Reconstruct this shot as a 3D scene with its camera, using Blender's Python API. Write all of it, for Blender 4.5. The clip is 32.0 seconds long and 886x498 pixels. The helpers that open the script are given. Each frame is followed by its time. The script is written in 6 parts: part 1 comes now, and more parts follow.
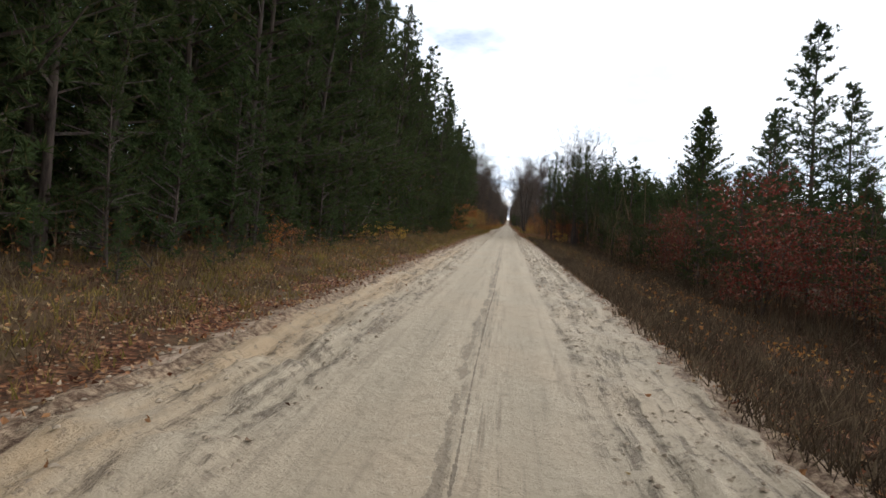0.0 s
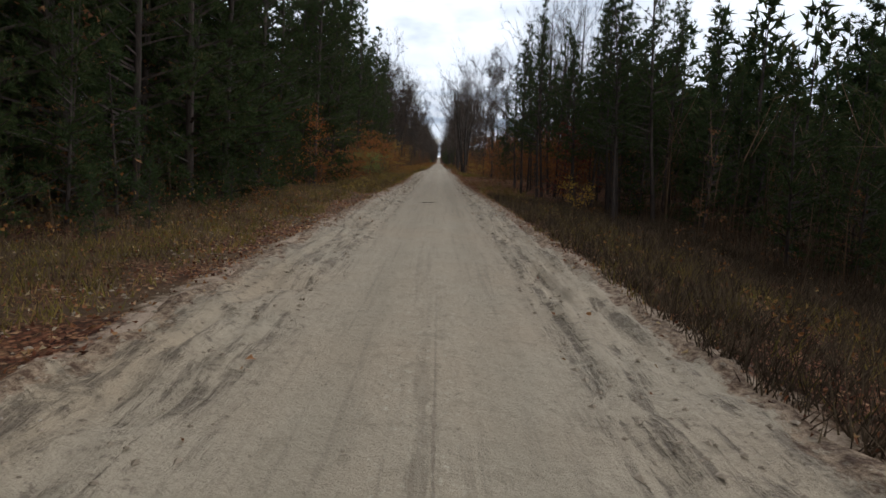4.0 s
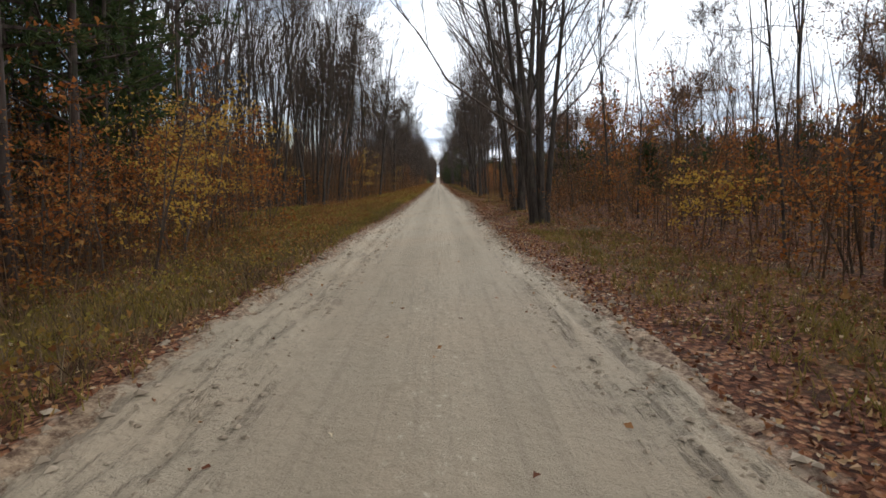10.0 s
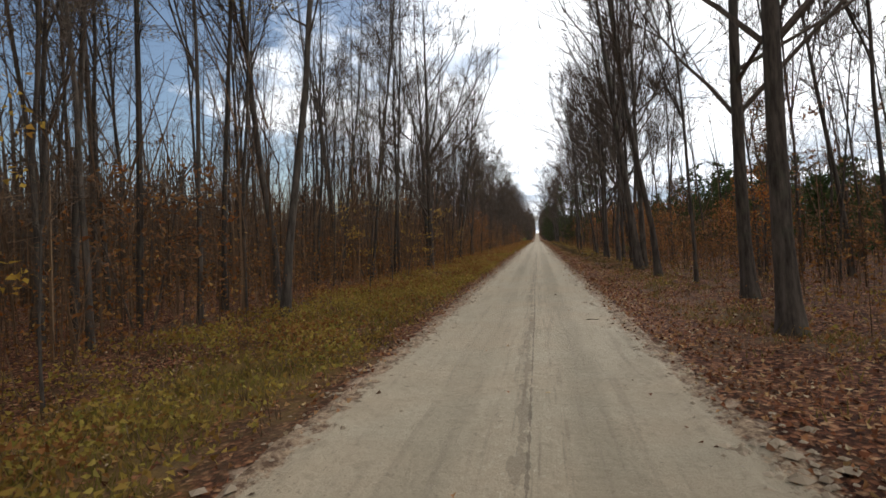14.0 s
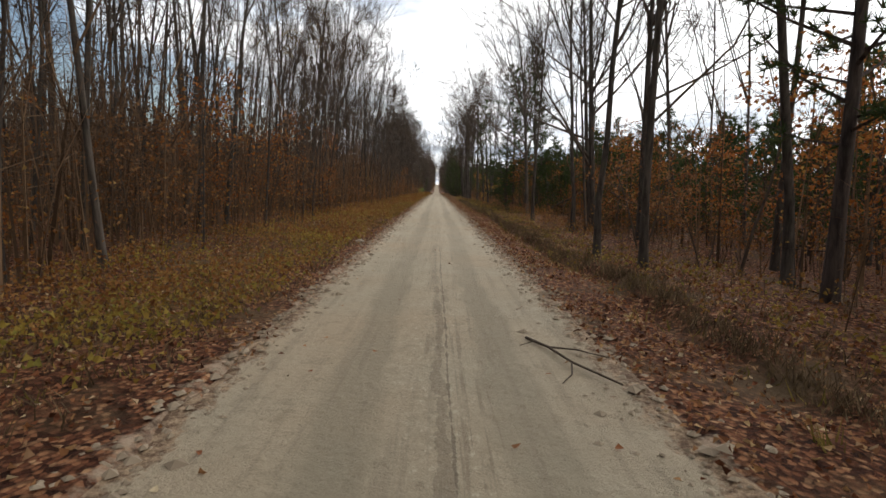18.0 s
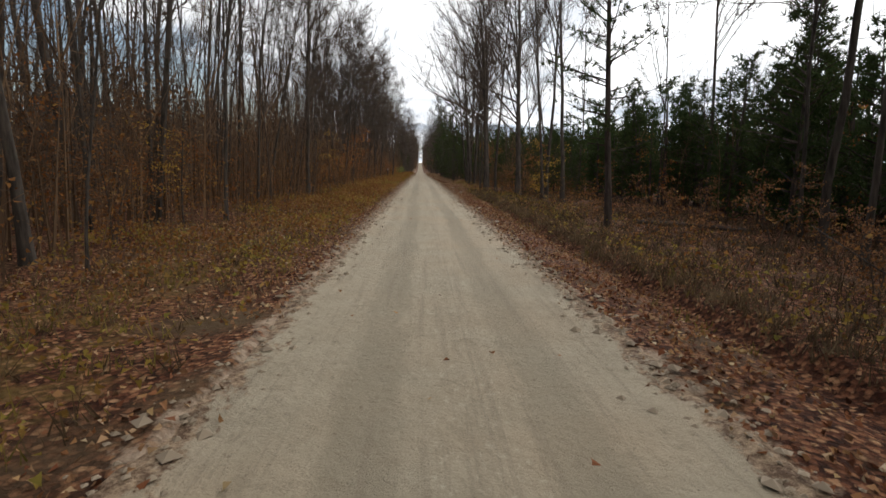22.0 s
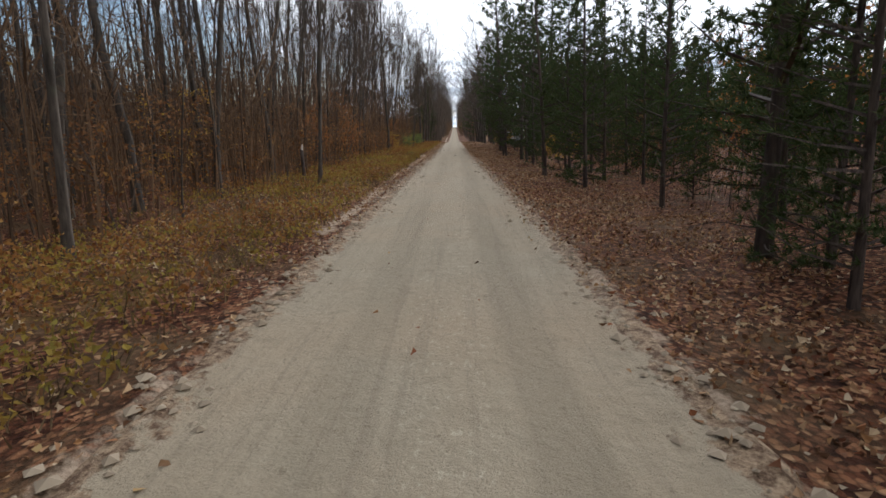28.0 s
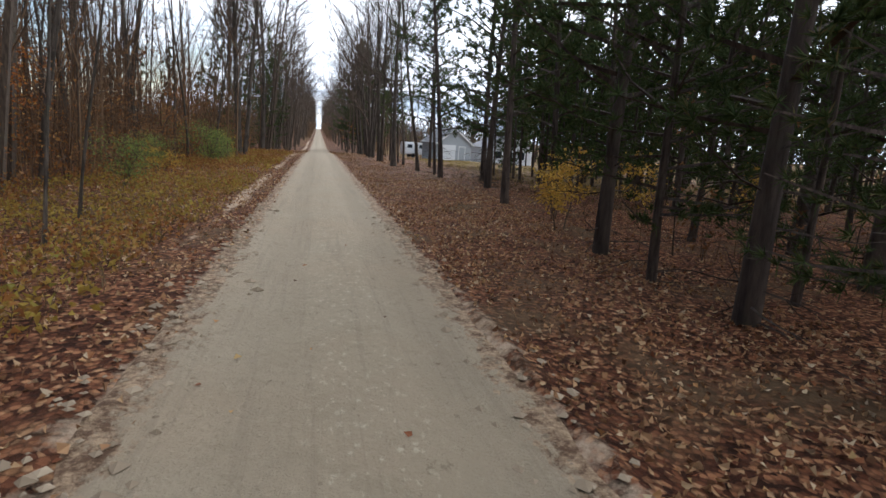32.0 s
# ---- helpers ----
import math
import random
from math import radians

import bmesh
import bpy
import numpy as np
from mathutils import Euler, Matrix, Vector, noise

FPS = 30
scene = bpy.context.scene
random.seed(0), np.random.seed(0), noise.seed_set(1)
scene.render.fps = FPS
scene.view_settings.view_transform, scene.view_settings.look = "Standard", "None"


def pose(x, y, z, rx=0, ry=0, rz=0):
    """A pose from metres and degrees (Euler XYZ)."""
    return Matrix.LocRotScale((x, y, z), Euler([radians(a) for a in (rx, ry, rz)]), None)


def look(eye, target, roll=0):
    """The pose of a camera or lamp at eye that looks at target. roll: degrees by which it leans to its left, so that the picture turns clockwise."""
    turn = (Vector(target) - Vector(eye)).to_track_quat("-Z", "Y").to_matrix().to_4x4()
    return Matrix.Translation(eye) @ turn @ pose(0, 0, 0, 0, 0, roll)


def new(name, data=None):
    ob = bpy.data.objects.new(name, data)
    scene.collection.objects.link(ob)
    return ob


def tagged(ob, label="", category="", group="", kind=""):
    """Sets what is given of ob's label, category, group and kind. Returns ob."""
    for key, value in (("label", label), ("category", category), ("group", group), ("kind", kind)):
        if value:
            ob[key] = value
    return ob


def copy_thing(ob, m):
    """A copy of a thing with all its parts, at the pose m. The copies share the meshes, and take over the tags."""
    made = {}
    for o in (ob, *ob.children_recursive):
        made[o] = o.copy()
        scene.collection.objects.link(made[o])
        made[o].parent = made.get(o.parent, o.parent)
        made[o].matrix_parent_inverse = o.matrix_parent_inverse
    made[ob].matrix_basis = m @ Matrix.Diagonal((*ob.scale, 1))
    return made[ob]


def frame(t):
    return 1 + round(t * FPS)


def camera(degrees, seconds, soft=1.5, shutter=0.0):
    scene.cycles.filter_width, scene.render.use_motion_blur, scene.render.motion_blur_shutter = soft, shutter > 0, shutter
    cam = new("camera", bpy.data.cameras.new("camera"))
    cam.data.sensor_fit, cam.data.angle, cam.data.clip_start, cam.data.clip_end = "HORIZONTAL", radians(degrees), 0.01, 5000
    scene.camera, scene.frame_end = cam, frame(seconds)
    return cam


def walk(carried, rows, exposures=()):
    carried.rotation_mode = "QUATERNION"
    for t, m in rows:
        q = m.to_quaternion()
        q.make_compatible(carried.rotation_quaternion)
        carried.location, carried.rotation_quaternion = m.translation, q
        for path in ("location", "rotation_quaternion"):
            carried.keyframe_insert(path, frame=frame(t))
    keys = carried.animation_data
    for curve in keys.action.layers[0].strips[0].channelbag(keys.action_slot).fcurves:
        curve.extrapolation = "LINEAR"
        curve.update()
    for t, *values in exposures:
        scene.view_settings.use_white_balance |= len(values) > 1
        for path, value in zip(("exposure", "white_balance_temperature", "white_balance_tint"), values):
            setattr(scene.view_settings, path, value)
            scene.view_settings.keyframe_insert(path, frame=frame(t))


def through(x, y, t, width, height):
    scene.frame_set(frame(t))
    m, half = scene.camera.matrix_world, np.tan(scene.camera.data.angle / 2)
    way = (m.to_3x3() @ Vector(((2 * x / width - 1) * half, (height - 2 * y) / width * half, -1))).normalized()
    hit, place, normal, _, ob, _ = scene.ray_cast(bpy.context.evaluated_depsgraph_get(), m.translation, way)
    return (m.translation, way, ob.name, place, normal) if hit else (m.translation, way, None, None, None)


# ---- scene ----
cam = camera(80.27, 32.0, soft=1.6, shutter=0.012)

# seconds, x across the road, y along it, yaw to the left, pitch up, roll
WAY = [
    (0, 0.38, -13.52, 6.79, -3.41, 4.62), (0.5, 0.39, -8.38, 6.58, -4.27, 5.12), (1, 0.40, -3.34, 7.23, -6.03, 3.96),
    (1.5, 0.33, 1.72, 7.56, -7.63, 4.33), (2, 0.24, 7.31, 5.42, -8.99, 4.16), (2.5, 0.31, 13.43, -7.81, -5.83, 3.11),
    (3, 0.28, 19.41, -6.68, -6.93, 3.13), (3.5, 0.16, 24.80, -0.17, -9.78, 2.88), (5.5, 0.02, 46.97, -5.39, -8.13, 2.25),
    (6, 0.04, 52.67, -5.13, -8.46, 1.76), (6.5, 0.11, 58.40, -4.07, -8.40, 1.39), (7, 0.12, 64.23, -3.14, -8.23, 1.18),
    (7.5, 0.09, 70.33, -2.90, -8.65, 0.40), (8, 0.15, 76.74, -1.88, -8.48, -0.88), (8.5, 0.06, 83.22, -1.03, -8.04, -1.33),
    (9, 0.08, 89.78, -1.00, -7.40, -1.06), (9.5, 0.10, 96.42, -0.75, -7.52, -0.51), (10, 0.06, 103.04, -0.40, -7.47, -0.88),
    (10.5, 0.03, 109.53, 0.35, -6.88, 0.23), (11, -0.17, 115.71, 0.17, -5.76, -0.63), (11.5, -0.26, 122.09, 0.46, -7.34, 0.70),
    (12, -0.01, 128.55, 2.61, -6.24, -1.18), (12.3, 0.12, 132.49, 2.93, -4.52, -2.00), (12.5, 0.20, 135.11, 3.82, -3.59, -2.80),
    (12.8, 0.27, 139.04, 4.54, -3.29, -3.80), (13, 0.32, 141.66, 6.32, 0.64, -4.40), (13.3, 0.33, 145.52, 6.96, 0.86, -4.20),
    (13.5, 0.33, 148.10, 9.16, -0.33, -4.00), (13.8, 0.33, 152.07, 11.16, -0.41, -3.40), (14, 0.33, 154.72, 10.28, -0.82, -2.90),
    (14.3, 0.33, 158.70, 7.85, -1.81, -2.80), (14.5, 0.33, 161.35, 4.26, -3.03, -3.01), (16.5, 0.21, 187.92, 1.69, -6.02, -1.74),
    (17, 0.16, 194.59, 3.51, -5.25, -1.29), (17.5, 0.07, 201.31, 4.12, -6.27, -0.73), (18, -0.04, 208.06, -0.87, -6.56, 1.81),
    (18.5, -0.10, 214.25, -2.20, -9.29, 2.38), (19, -0.06, 220.18, -3.07, -8.95, 2.38), (19.5, -0.23, 226.24, -3.23, -10.06, 1.81),
    (20, -0.38, 232.51, -3.85, -9.04, 2.96), (20.5, -0.26, 238.75, -4.92, -6.76, 1.21), (21, -0.12, 245.06, -4.37, -8.64, 1.30),
    (21.5, -0.33, 251.51, -3.64, -8.82, 2.01), (22, -0.44, 258.18, -2.71, -8.80, 1.41), (22.5, -0.28, 265.00, -2.41, -8.34, 1.53),
    (23, -0.06, 271.86, -1.91, -6.97, 0.91), (23.5, -0.00, 278.59, -3.52, -7.33, -0.56), (24, -0.04, 285.07, -3.83, -7.90, -0.02),
    (24.5, 0.12, 291.50, -3.03, -10.32, -0.37), (25, 0.06, 297.97, -1.99, -11.17, 2.01), (25.5, 0.05, 304.42, 0.26, -12.07, 1.35),
    (27.5, 0.14, 329.67, 2.56, -12.60, 0.01), (28, 0.16, 335.84, 1.48, -12.52, -0.96), (28.5, 0.16, 342.06, 2.21, -12.44, -0.40),
    (29, 0.09, 348.37, 3.29, -12.08, -0.90), (29.5, 0.11, 355.07, 1.05, -11.50, 1.18), (30, 0.07, 362.18, 0.29, -11.33, 0.14),
    (30.5, -0.08, 369.29, -3.37, -11.57, 0.99), (31, -0.04, 376.25, -4.88, -12.68, 1.96), (31.5, -0.06, 383.05, -6.70, -12.54, 3.55),
    (32, -0.38, 389.75, -13.92, -11.36, 4.04),
]
EYE = 2.05


def seat(x, y, yaw, pitch, roll):
    ahead = (-math.sin(radians(yaw)), math.cos(radians(yaw)), math.tan(radians(pitch)))
    return look((x, y, EYE), (x + 10 * ahead[0], y + 10 * ahead[1], EYE + 10 * ahead[2]), roll)


EXPOSURES = [(0, -0.02, 5950, 10), (1, -0.12, 5950, 10), (2, -0.34, 5820, 10), (3, -0.47, 5780, 10), (5.5, -0.55, 5780, 10), (6, -0.48, 5780, 10), (7, -0.12, 5850, 10), (8, -0.05, 5850, 10),
             (10, 0.03, 5980, 10), (12, 0.03, 6100, 10), (13, 0.06, 6200, 10), (14, 0.0, 6250, 10), (17, -0.06, 6450, 10), (19, -0.06, 6450, 10), (21, -0.22, 6400, 10), (23, -0.12, 6350, 10), (25, -0.14, 6250, 10), (28, 0.08, 5920, 10), (30, 0.33, 5880, 10), (31, 0.36, 5850, 10), (32, 0.44, 5800, 10)]
walk(cam, [(t, seat(x, y, yaw, pitch, roll)) for t, x, y, yaw, pitch, roll in WAY], EXPOSURES)

# ---- world and sun ----
SUN_ELEVATION, SUN_AZIMUTH = radians(23), radians(24)   # a hazy sun ahead, to the right of the road
world = bpy.data.worlds.new("overcast_sky")
scene.world = world
world.use_nodes = True
wn, wl = world.node_tree.nodes, world.node_tree.links
wn.clear()


def node(tree, kind, values=None, **settings):
    n = tree.nodes.new(kind)
    for key, value in settings.items():
        if key == "blend":
            n.blend_type = value
        elif key == "data":
            n.data_type = value
        elif key == "op":
            n.operation = value
        elif key == "attr":
            n.attribute_name = value
        elif key == "feature":
            n.feature = value
        elif key == "clamp":
            n.clamp_result = value
    for key, value in (values or {}).items():
        n.inputs[key].default_value = value
    return n


def ramp(tree, stops):
    n = tree.nodes.new("ShaderNodeValToRGB")
    e = n.color_ramp.elements
    while len(e) < len(stops):
        e.new(0.5)
    for el, (at, c) in zip(e, stops):
        el.position = at
        el.color = (*c, 1) if len(c) == 3 else c
    return n


wt = world.node_tree
sky = wn.new("ShaderNodeTexSky")
sky.sky_type, sky.sun_disc, sky.sun_elevation, sky.sun_rotation = "NISHITA", False, SUN_ELEVATION, SUN_AZIMUTH
coord = wn.new("ShaderNodeTexCoord")
squash = node(wt, "ShaderNodeMapping", {"Scale": (1.0, 1.0, 2.6), "Location": (0.35, 0.2, 0.1)})
cloud = node(wt, "ShaderNodeTexNoise", {"Scale": 2.3, "Detail": 7.0, "Roughness": 0.58})
cover = ramp(wt, [(0.30, (0, 0, 0)), (0.42, (1, 1, 1))])
shade = node(wt, "ShaderNodeTexNoise", {"Scale": 4.5, "Detail": 5.0, "Roughness": 0.55})
grey = ramp(wt, [(0.32, (0.66, 0.69, 0.73)), (0.48, (1.0, 1.0, 1.0))])
sky_bg = node(wt, "ShaderNodeBackground", {"Strength": 0.11})
cloud_bg = node(wt, "ShaderNodeBackground", {"Strength": 1.6})
mix = wn.new("ShaderNodeMixShader")
world_out = wn.new("ShaderNodeOutputWorld")
wl.new(coord.outputs["Generated"], squash.inputs["Vector"])
wl.new(squash.outputs[0], cloud.inputs["Vector"])
wl.new(squash.outputs[0], shade.inputs["Vector"])
# the cloud sheet breaks up away from the sun, to the left of the road
slope = wn.new("ShaderNodeSeparateXYZ")
wl.new(coord.outputs["Generated"], slope.inputs[0])
thin = node(wt, "ShaderNodeMath", {1: 0.43}, op="MULTIPLY")
wl.new(slope.outputs[0], thin.inputs[0])
thick = node(wt, "ShaderNodeMath", op="ADD")
wl.new(cloud.outputs["Fac"], thick.inputs[0])
wl.new(thin.outputs[0], thick.inputs[1])
wl.new(thick.outputs[0], cover.inputs[0])
wl.new(shade.outputs["Fac"], grey.inputs[0])
wl.new(sky.outputs[0], sky_bg.inputs[0])
# grey cloud banks lie in long streaks low over the horizon
streak = node(wt, "ShaderNodeMapping", {"Scale": (1.3, 1.3, 13.0), "Location": (0.7, 0.1, 0.3)})
wl.new(coord.outputs["Generated"], streak.inputs["Vector"])
banks = node(wt, "ShaderNodeTexNoise", {"Scale": 2.2, "Detail": 6.0, "Roughness": 0.6})
wl.new(streak.outputs[0], banks.inputs["Vector"])
bank_tone = ramp(wt, [(0.40, (0.36, 0.41, 0.47)), (0.56, (1.0, 1.0, 1.0))])
wl.new(banks.outputs["Fac"], bank_tone.inputs[0])
low_sky = ramp(wt, [(0.08, (1, 1, 1)), (0.21, (0, 0, 0))])
wl.new(slope.outputs[2], low_sky.inputs[0])
banked = node(wt, "ShaderNodeMix", data="RGBA", blend="MULTIPLY")
wl.new(low_sky.outputs[0], banked.inputs[0])
wl.new(grey.outputs[0], banked.inputs[6])
wl.new(bank_tone.outputs[0], banked.inputs[7])
wl.new(banked.outputs[2], cloud_bg.inputs[0])
wl.new(cover.outputs[0], mix.inputs[0])
wl.new(sky_bg.outputs[0], mix.inputs[1])
wl.new(cloud_bg.outputs[0], mix.inputs[2])
wl.new(mix.outputs[0], world_out.inputs[0])

sun = new("sun", bpy.data.lights.new("sun", "SUN"))
sun.data.energy, sun.data.angle, sun.data.color = 2.0, radians(14), (1.0, 0.98, 0.95)
sun.matrix_world = look((0, 0, 60), Vector((0, 0, 60)) - 10 * Vector((math.sin(SUN_AZIMUTH) * math.cos(SUN_ELEVATION), math.cos(SUN_AZIMUTH) * math.cos(SUN_ELEVATION), math.sin(SUN_ELEVATION))))


# ---- materials ----
def material(name, rough=0.9):
    m = bpy.data.materials.new(name)
    m.use_nodes = True
    t = m.node_tree
    b = t.nodes["Principled BSDF"]
    b.inputs["Roughness"].default_value = rough
    b.inputs["Specular IOR Level"].default_value = 0.25
    return m, t, b


def place(t):
    return t.nodes.new("ShaderNodeTexCoord").outputs["Object"]


def blended(t, a, b, fac, kind="MIX"):
    n = node(t, "ShaderNodeMix", data="RGBA", blend=kind)
    for socket, value in ((n.inputs[0], fac), (n.inputs[6], a), (n.inputs[7], b)):
        if hasattr(value, "is_linked"):
            t.links.new(value, socket)
        elif isinstance(value, tuple):
            socket.default_value = (*value, 1)
        else:
            socket.default_value = value
    return n.outputs[2]


def noise_fac(t, vector, scale, detail=4.0, rough=0.55, stretch=None):
    if stretch:
        mp = node(t, "ShaderNodeMapping", {"Scale": stretch})
        t.links.new(vector, mp.inputs[0])
        vector = mp.outputs[0]
    n = node(t, "ShaderNodeTexNoise", {"Scale": scale, "Detail": detail, "Roughness": rough})
    t.links.new(vector, n.inputs["Vector"])
    return n.outputs["Fac"]


def sharp(t, fac, low, high):
    r = ramp(t, [(low, (0, 0, 0)), (high, (1, 1, 1))])
    t.links.new(fac, r.inputs[0])
    return r.outputs[0]


def maths(t, op, a, b=None):
    n = node(t, "ShaderNodeMath", op=op)
    for socket, value in zip(n.inputs, (a, b)):
        if value is None:
            continue
        if hasattr(value, "is_linked"):
            t.links.new(value, socket)
        else:
            socket.default_value = value
    return n.outputs[0]


def bump(t, bsdf, height, strength, distance):
    n = node(t, "ShaderNodeBump", {"Strength": strength, "Distance": distance})
    t.links.new(height, n.inputs["Height"])
    t.links.new(n.outputs[0], bsdf.inputs["Normal"])


def sand_material():
    m, t, b = material("packed_sand", 0.92)
    p = place(t)
    sep = t.nodes.new("ShaderNodeSeparateXYZ")
    t.links.new(p, sep.inputs[0])
    x = sep.outputs[0]
    loose = node(t, "ShaderNodeAttribute", attr="loose").outputs["Fac"]
    out = node(t, "ShaderNodeAttribute", attr="beyond").outputs["Fac"]
    rutted = node(t, "ShaderNodeAttribute", attr="rutted").outputs["Fac"]
    wander = maths(t, "MULTIPLY", maths(t, "SUBTRACT", noise_fac(t, p, 1.0, 3, 0.5, (0.0, 0.07, 0.0)), 0.5), 0.5)
    xs = maths(t, "ADD", x, wander)
    dry = blended(t, (0.335, 0.28, 0.19), (0.455, 0.385, 0.27), sharp(t, noise_fac(t, p, 1.7, 9, 0.7), 0.32, 0.68))
    dry = blended(t, dry, (0.42, 0.315, 0.20), maths(t, "MULTIPLY", sharp(t, noise_fac(t, p, 0.35, 3), 0.42, 0.7), 0.8))
    dry = blended(t, dry, (0.43, 0.335, 0.225), maths(t, "MULTIPLY", loose, 0.5))
    # damp, pressed wheel bands with frayed sides, the left one darker
    track = maths(t, "ABSOLUTE", maths(t, "SUBTRACT", maths(t, "ABSOLUTE", xs), 0.80))
    fray = maths(t, "MULTIPLY", maths(t, "SUBTRACT", noise_fac(t, p, 2.5, 7, 0.7, (1.0, 0.22, 1.0)), 0.5), 0.62)
    pressed = sharp(t, maths(t, "ADD", maths(t, "SUBTRACT", 0.62, track), fray), 0.27, 0.43)
    long_fade = sharp(t, noise_fac(t, p, 1.0, 3, 0.5, (0.25, 0.05, 0.0)), 0.30, 0.62)
    pressed = maths(t, "MULTIPLY", pressed, maths(t, "ADD", 0.16, maths(t, "MULTIPLY", long_fade, 0.42)))
    pressed = maths(t, "MULTIPLY", pressed, maths(t, "SUBTRACT", 1.0, maths(t, "MULTIPLY", loose, 0.45)))
    pressed = maths(t, "MULTIPLY", pressed, node(t, "ShaderNodeAttribute", attr="banded").outputs["Fac"])
    c = blended(t, dry, (0.22, 0.187, 0.125), pressed)
    c = blended(t, c, (0.27, 0.205, 0.135), maths(t, "MULTIPLY", node(t, "ShaderNodeAttribute", attr="brown").outputs["Fac"], 0.5))
    c = blended(t, c, (0.235, 0.183, 0.122), node(t, "ShaderNodeAttribute", attr="damp").outputs["Fac"])
    # smooth ochre sand washed along the left margin
    ochre = maths(t, "MULTIPLY", node(t, "ShaderNodeAttribute", attr="ochre").outputs["Fac"], sharp(t, noise_fac(t, p, 1.3, 5, 0.6, (1.0, 0.3, 1.0)), 0.3, 0.5))
    c = blended(t, c, (0.40, 0.275, 0.15), ochre)
    # gravelly speckle, strongest on the crown
    speck = noise_fac(t, p, 15, 5, 0.7, (1.0, 0.6, 1.0))
    crown = sharp(t, maths(t, "ABSOLUTE", xs), 0.25, 0.55)
    c = blended(t, (0.53, 0.45, 0.32), c, maths(t, "SUBTRACT", 1.0, maths(t, "MULTIPLY", sharp(t, speck, 0.57, 0.64), maths(t, "SUBTRACT", 0.6, maths(t, "MULTIPLY", crown, 0.5)))))
    fine = noise_fac(t, p, 48, 4, 0.7)
    c = blended(t, c, (0.21, 0.17, 0.12), maths(t, "MULTIPLY", sharp(t, fine, 0.52, 0.72), 0.3))
    patch = noise_fac(t, p, 3.4, 7, 0.7)
    c = blended(t, c, (0.25, 0.20, 0.13), maths(t, "MULTIPLY", sharp(t, patch, 0.54, 0.62), 0.46))
    pits = noise_fac(t, p, 8.0, 6, 0.75, (1.0, 0.55, 1.0))
    c = blended(t, c, (0.16, 0.125, 0.08), maths(t, "MULTIPLY", sharp(t, pits, 0.62, 0.68), 0.62))
    # faint drag lines left along the road by passing wheels
    drag = noise_fac(t, p, 7.0, 6, 0.7, (1.0, 0.035, 1.0))
    c = blended(t, c, (0.20, 0.16, 0.11), maths(t, "MULTIPLY", sharp(t, drag, 0.53, 0.62), 0.3))
    # tread marks pressed along the crown
    near_line = maths(t, "MULTIPLY", maths(t, "LESS_THAN", maths(t, "ABSOLUTE", maths(t, "SUBTRACT", xs, 0.2)), 0.34), rutted)
    tread = sharp(t, noise_fac(t, p, 11.0, 5, 0.65, (1.0, 0.03, 1.0)), 0.52, 0.58)
    gone = sharp(t, noise_fac(t, p, 3.0, 6, 0.7, (1.0, 0.3, 1.0)), 0.42, 0.56)
    c = blended(t, c, (0.19, 0.15, 0.10), maths(t, "MULTIPLY", maths(t, "MULTIPLY", near_line, tread), maths(t, "MULTIPLY", gone, 0.6)))
    # a broken strip of deep tread prints beside the rut line
    strip = maths(t, "LESS_THAN", maths(t, "ABSOLUTE", maths(t, "SUBTRACT", xs, 0.04)), maths(t, "MULTIPLY", sharp(t, noise_fac(t, p, 2.0, 6, 0.7, (1.0, 0.5, 1.0)), 0.44, 0.62), 0.11))
    c = blended(t, c, (0.155, 0.122, 0.082), maths(t, "MULTIPLY", maths(t, "MULTIPLY", strip, rutted), 0.5))
    # tyre ridges, their shade painted dark, and damp crumbs in the margins' loose sand
    edge = maths(t, "MULTIPLY", sharp(t, maths(t, "MULTIPLY", maths(t, "ABSOLUTE", xs), 0.25), 0.31, 0.42), loose)
    broken = sharp(t, noise_fac(t, p, 2.6, 8, 0.75), 0.44, 0.56)
    ridge = maths(t, "MULTIPLY", sharp(t, noise_fac(t, p, 5.5, 6, 0.7, (1.0, 0.06, 1.0)), 0.51, 0.60), broken)
    c = blended(t, c, (0.165, 0.125, 0.085), maths(t, "MULTIPLY", maths(t, "MULTIPLY", edge, ridge), 0.74))
    crumb = sharp(t, noise_fac(t, p, 9.0, 7, 0.7), 0.54, 0.62)
    c = blended(t, c, (0.17, 0.13, 0.09), maths(t, "MULTIPLY", maths(t, "MULTIPLY", edge, maths(t, "MULTIPLY", crumb, broken)), 0.8))
    # a thin rut beside the crown, its groove's shade put in as dark colour
    line = maths(t, "ABSOLUTE", maths(t, "SUBTRACT", maths(t, "ADD", x, maths(t, "MULTIPLY", wander, 0.4)), 0.14))
    line = maths(t, "LESS_THAN", line, maths(t, "ADD", 0.007, maths(t, "MULTIPLY", maths(t, "SUBTRACT", noise_fac(t, p, 5.0, 6, 0.75), 0.46), 0.11)))
    c = blended(t, c, (0.13, 0.10, 0.07), maths(t, "MULTIPLY", maths(t, "MULTIPLY", line, rutted), 0.75))
    # the sand frays out into soil, crumbs and leaf mould
    frayed = maths(t, "ADD", out, maths(t, "MULTIPLY", maths(t, "SUBTRACT", noise_fac(t, p, 4.0, 9, 0.75, (1.0, 0.6, 1.0)), 0.5), 1.3))
    frayed = sharp(t, maths(t, "ADD", frayed, 0.5), 0.43, 0.53)
    floor_tone = blended(t, (0.11, 0.062, 0.034), (0.39, 0.275, 0.17), sharp(t, noise_fac(t, p, 9, 8, 0.75), 0.42, 0.60))
    c = blended(t, c, floor_tone, frayed)
    t.links.new(c, b.inputs["Base Color"])
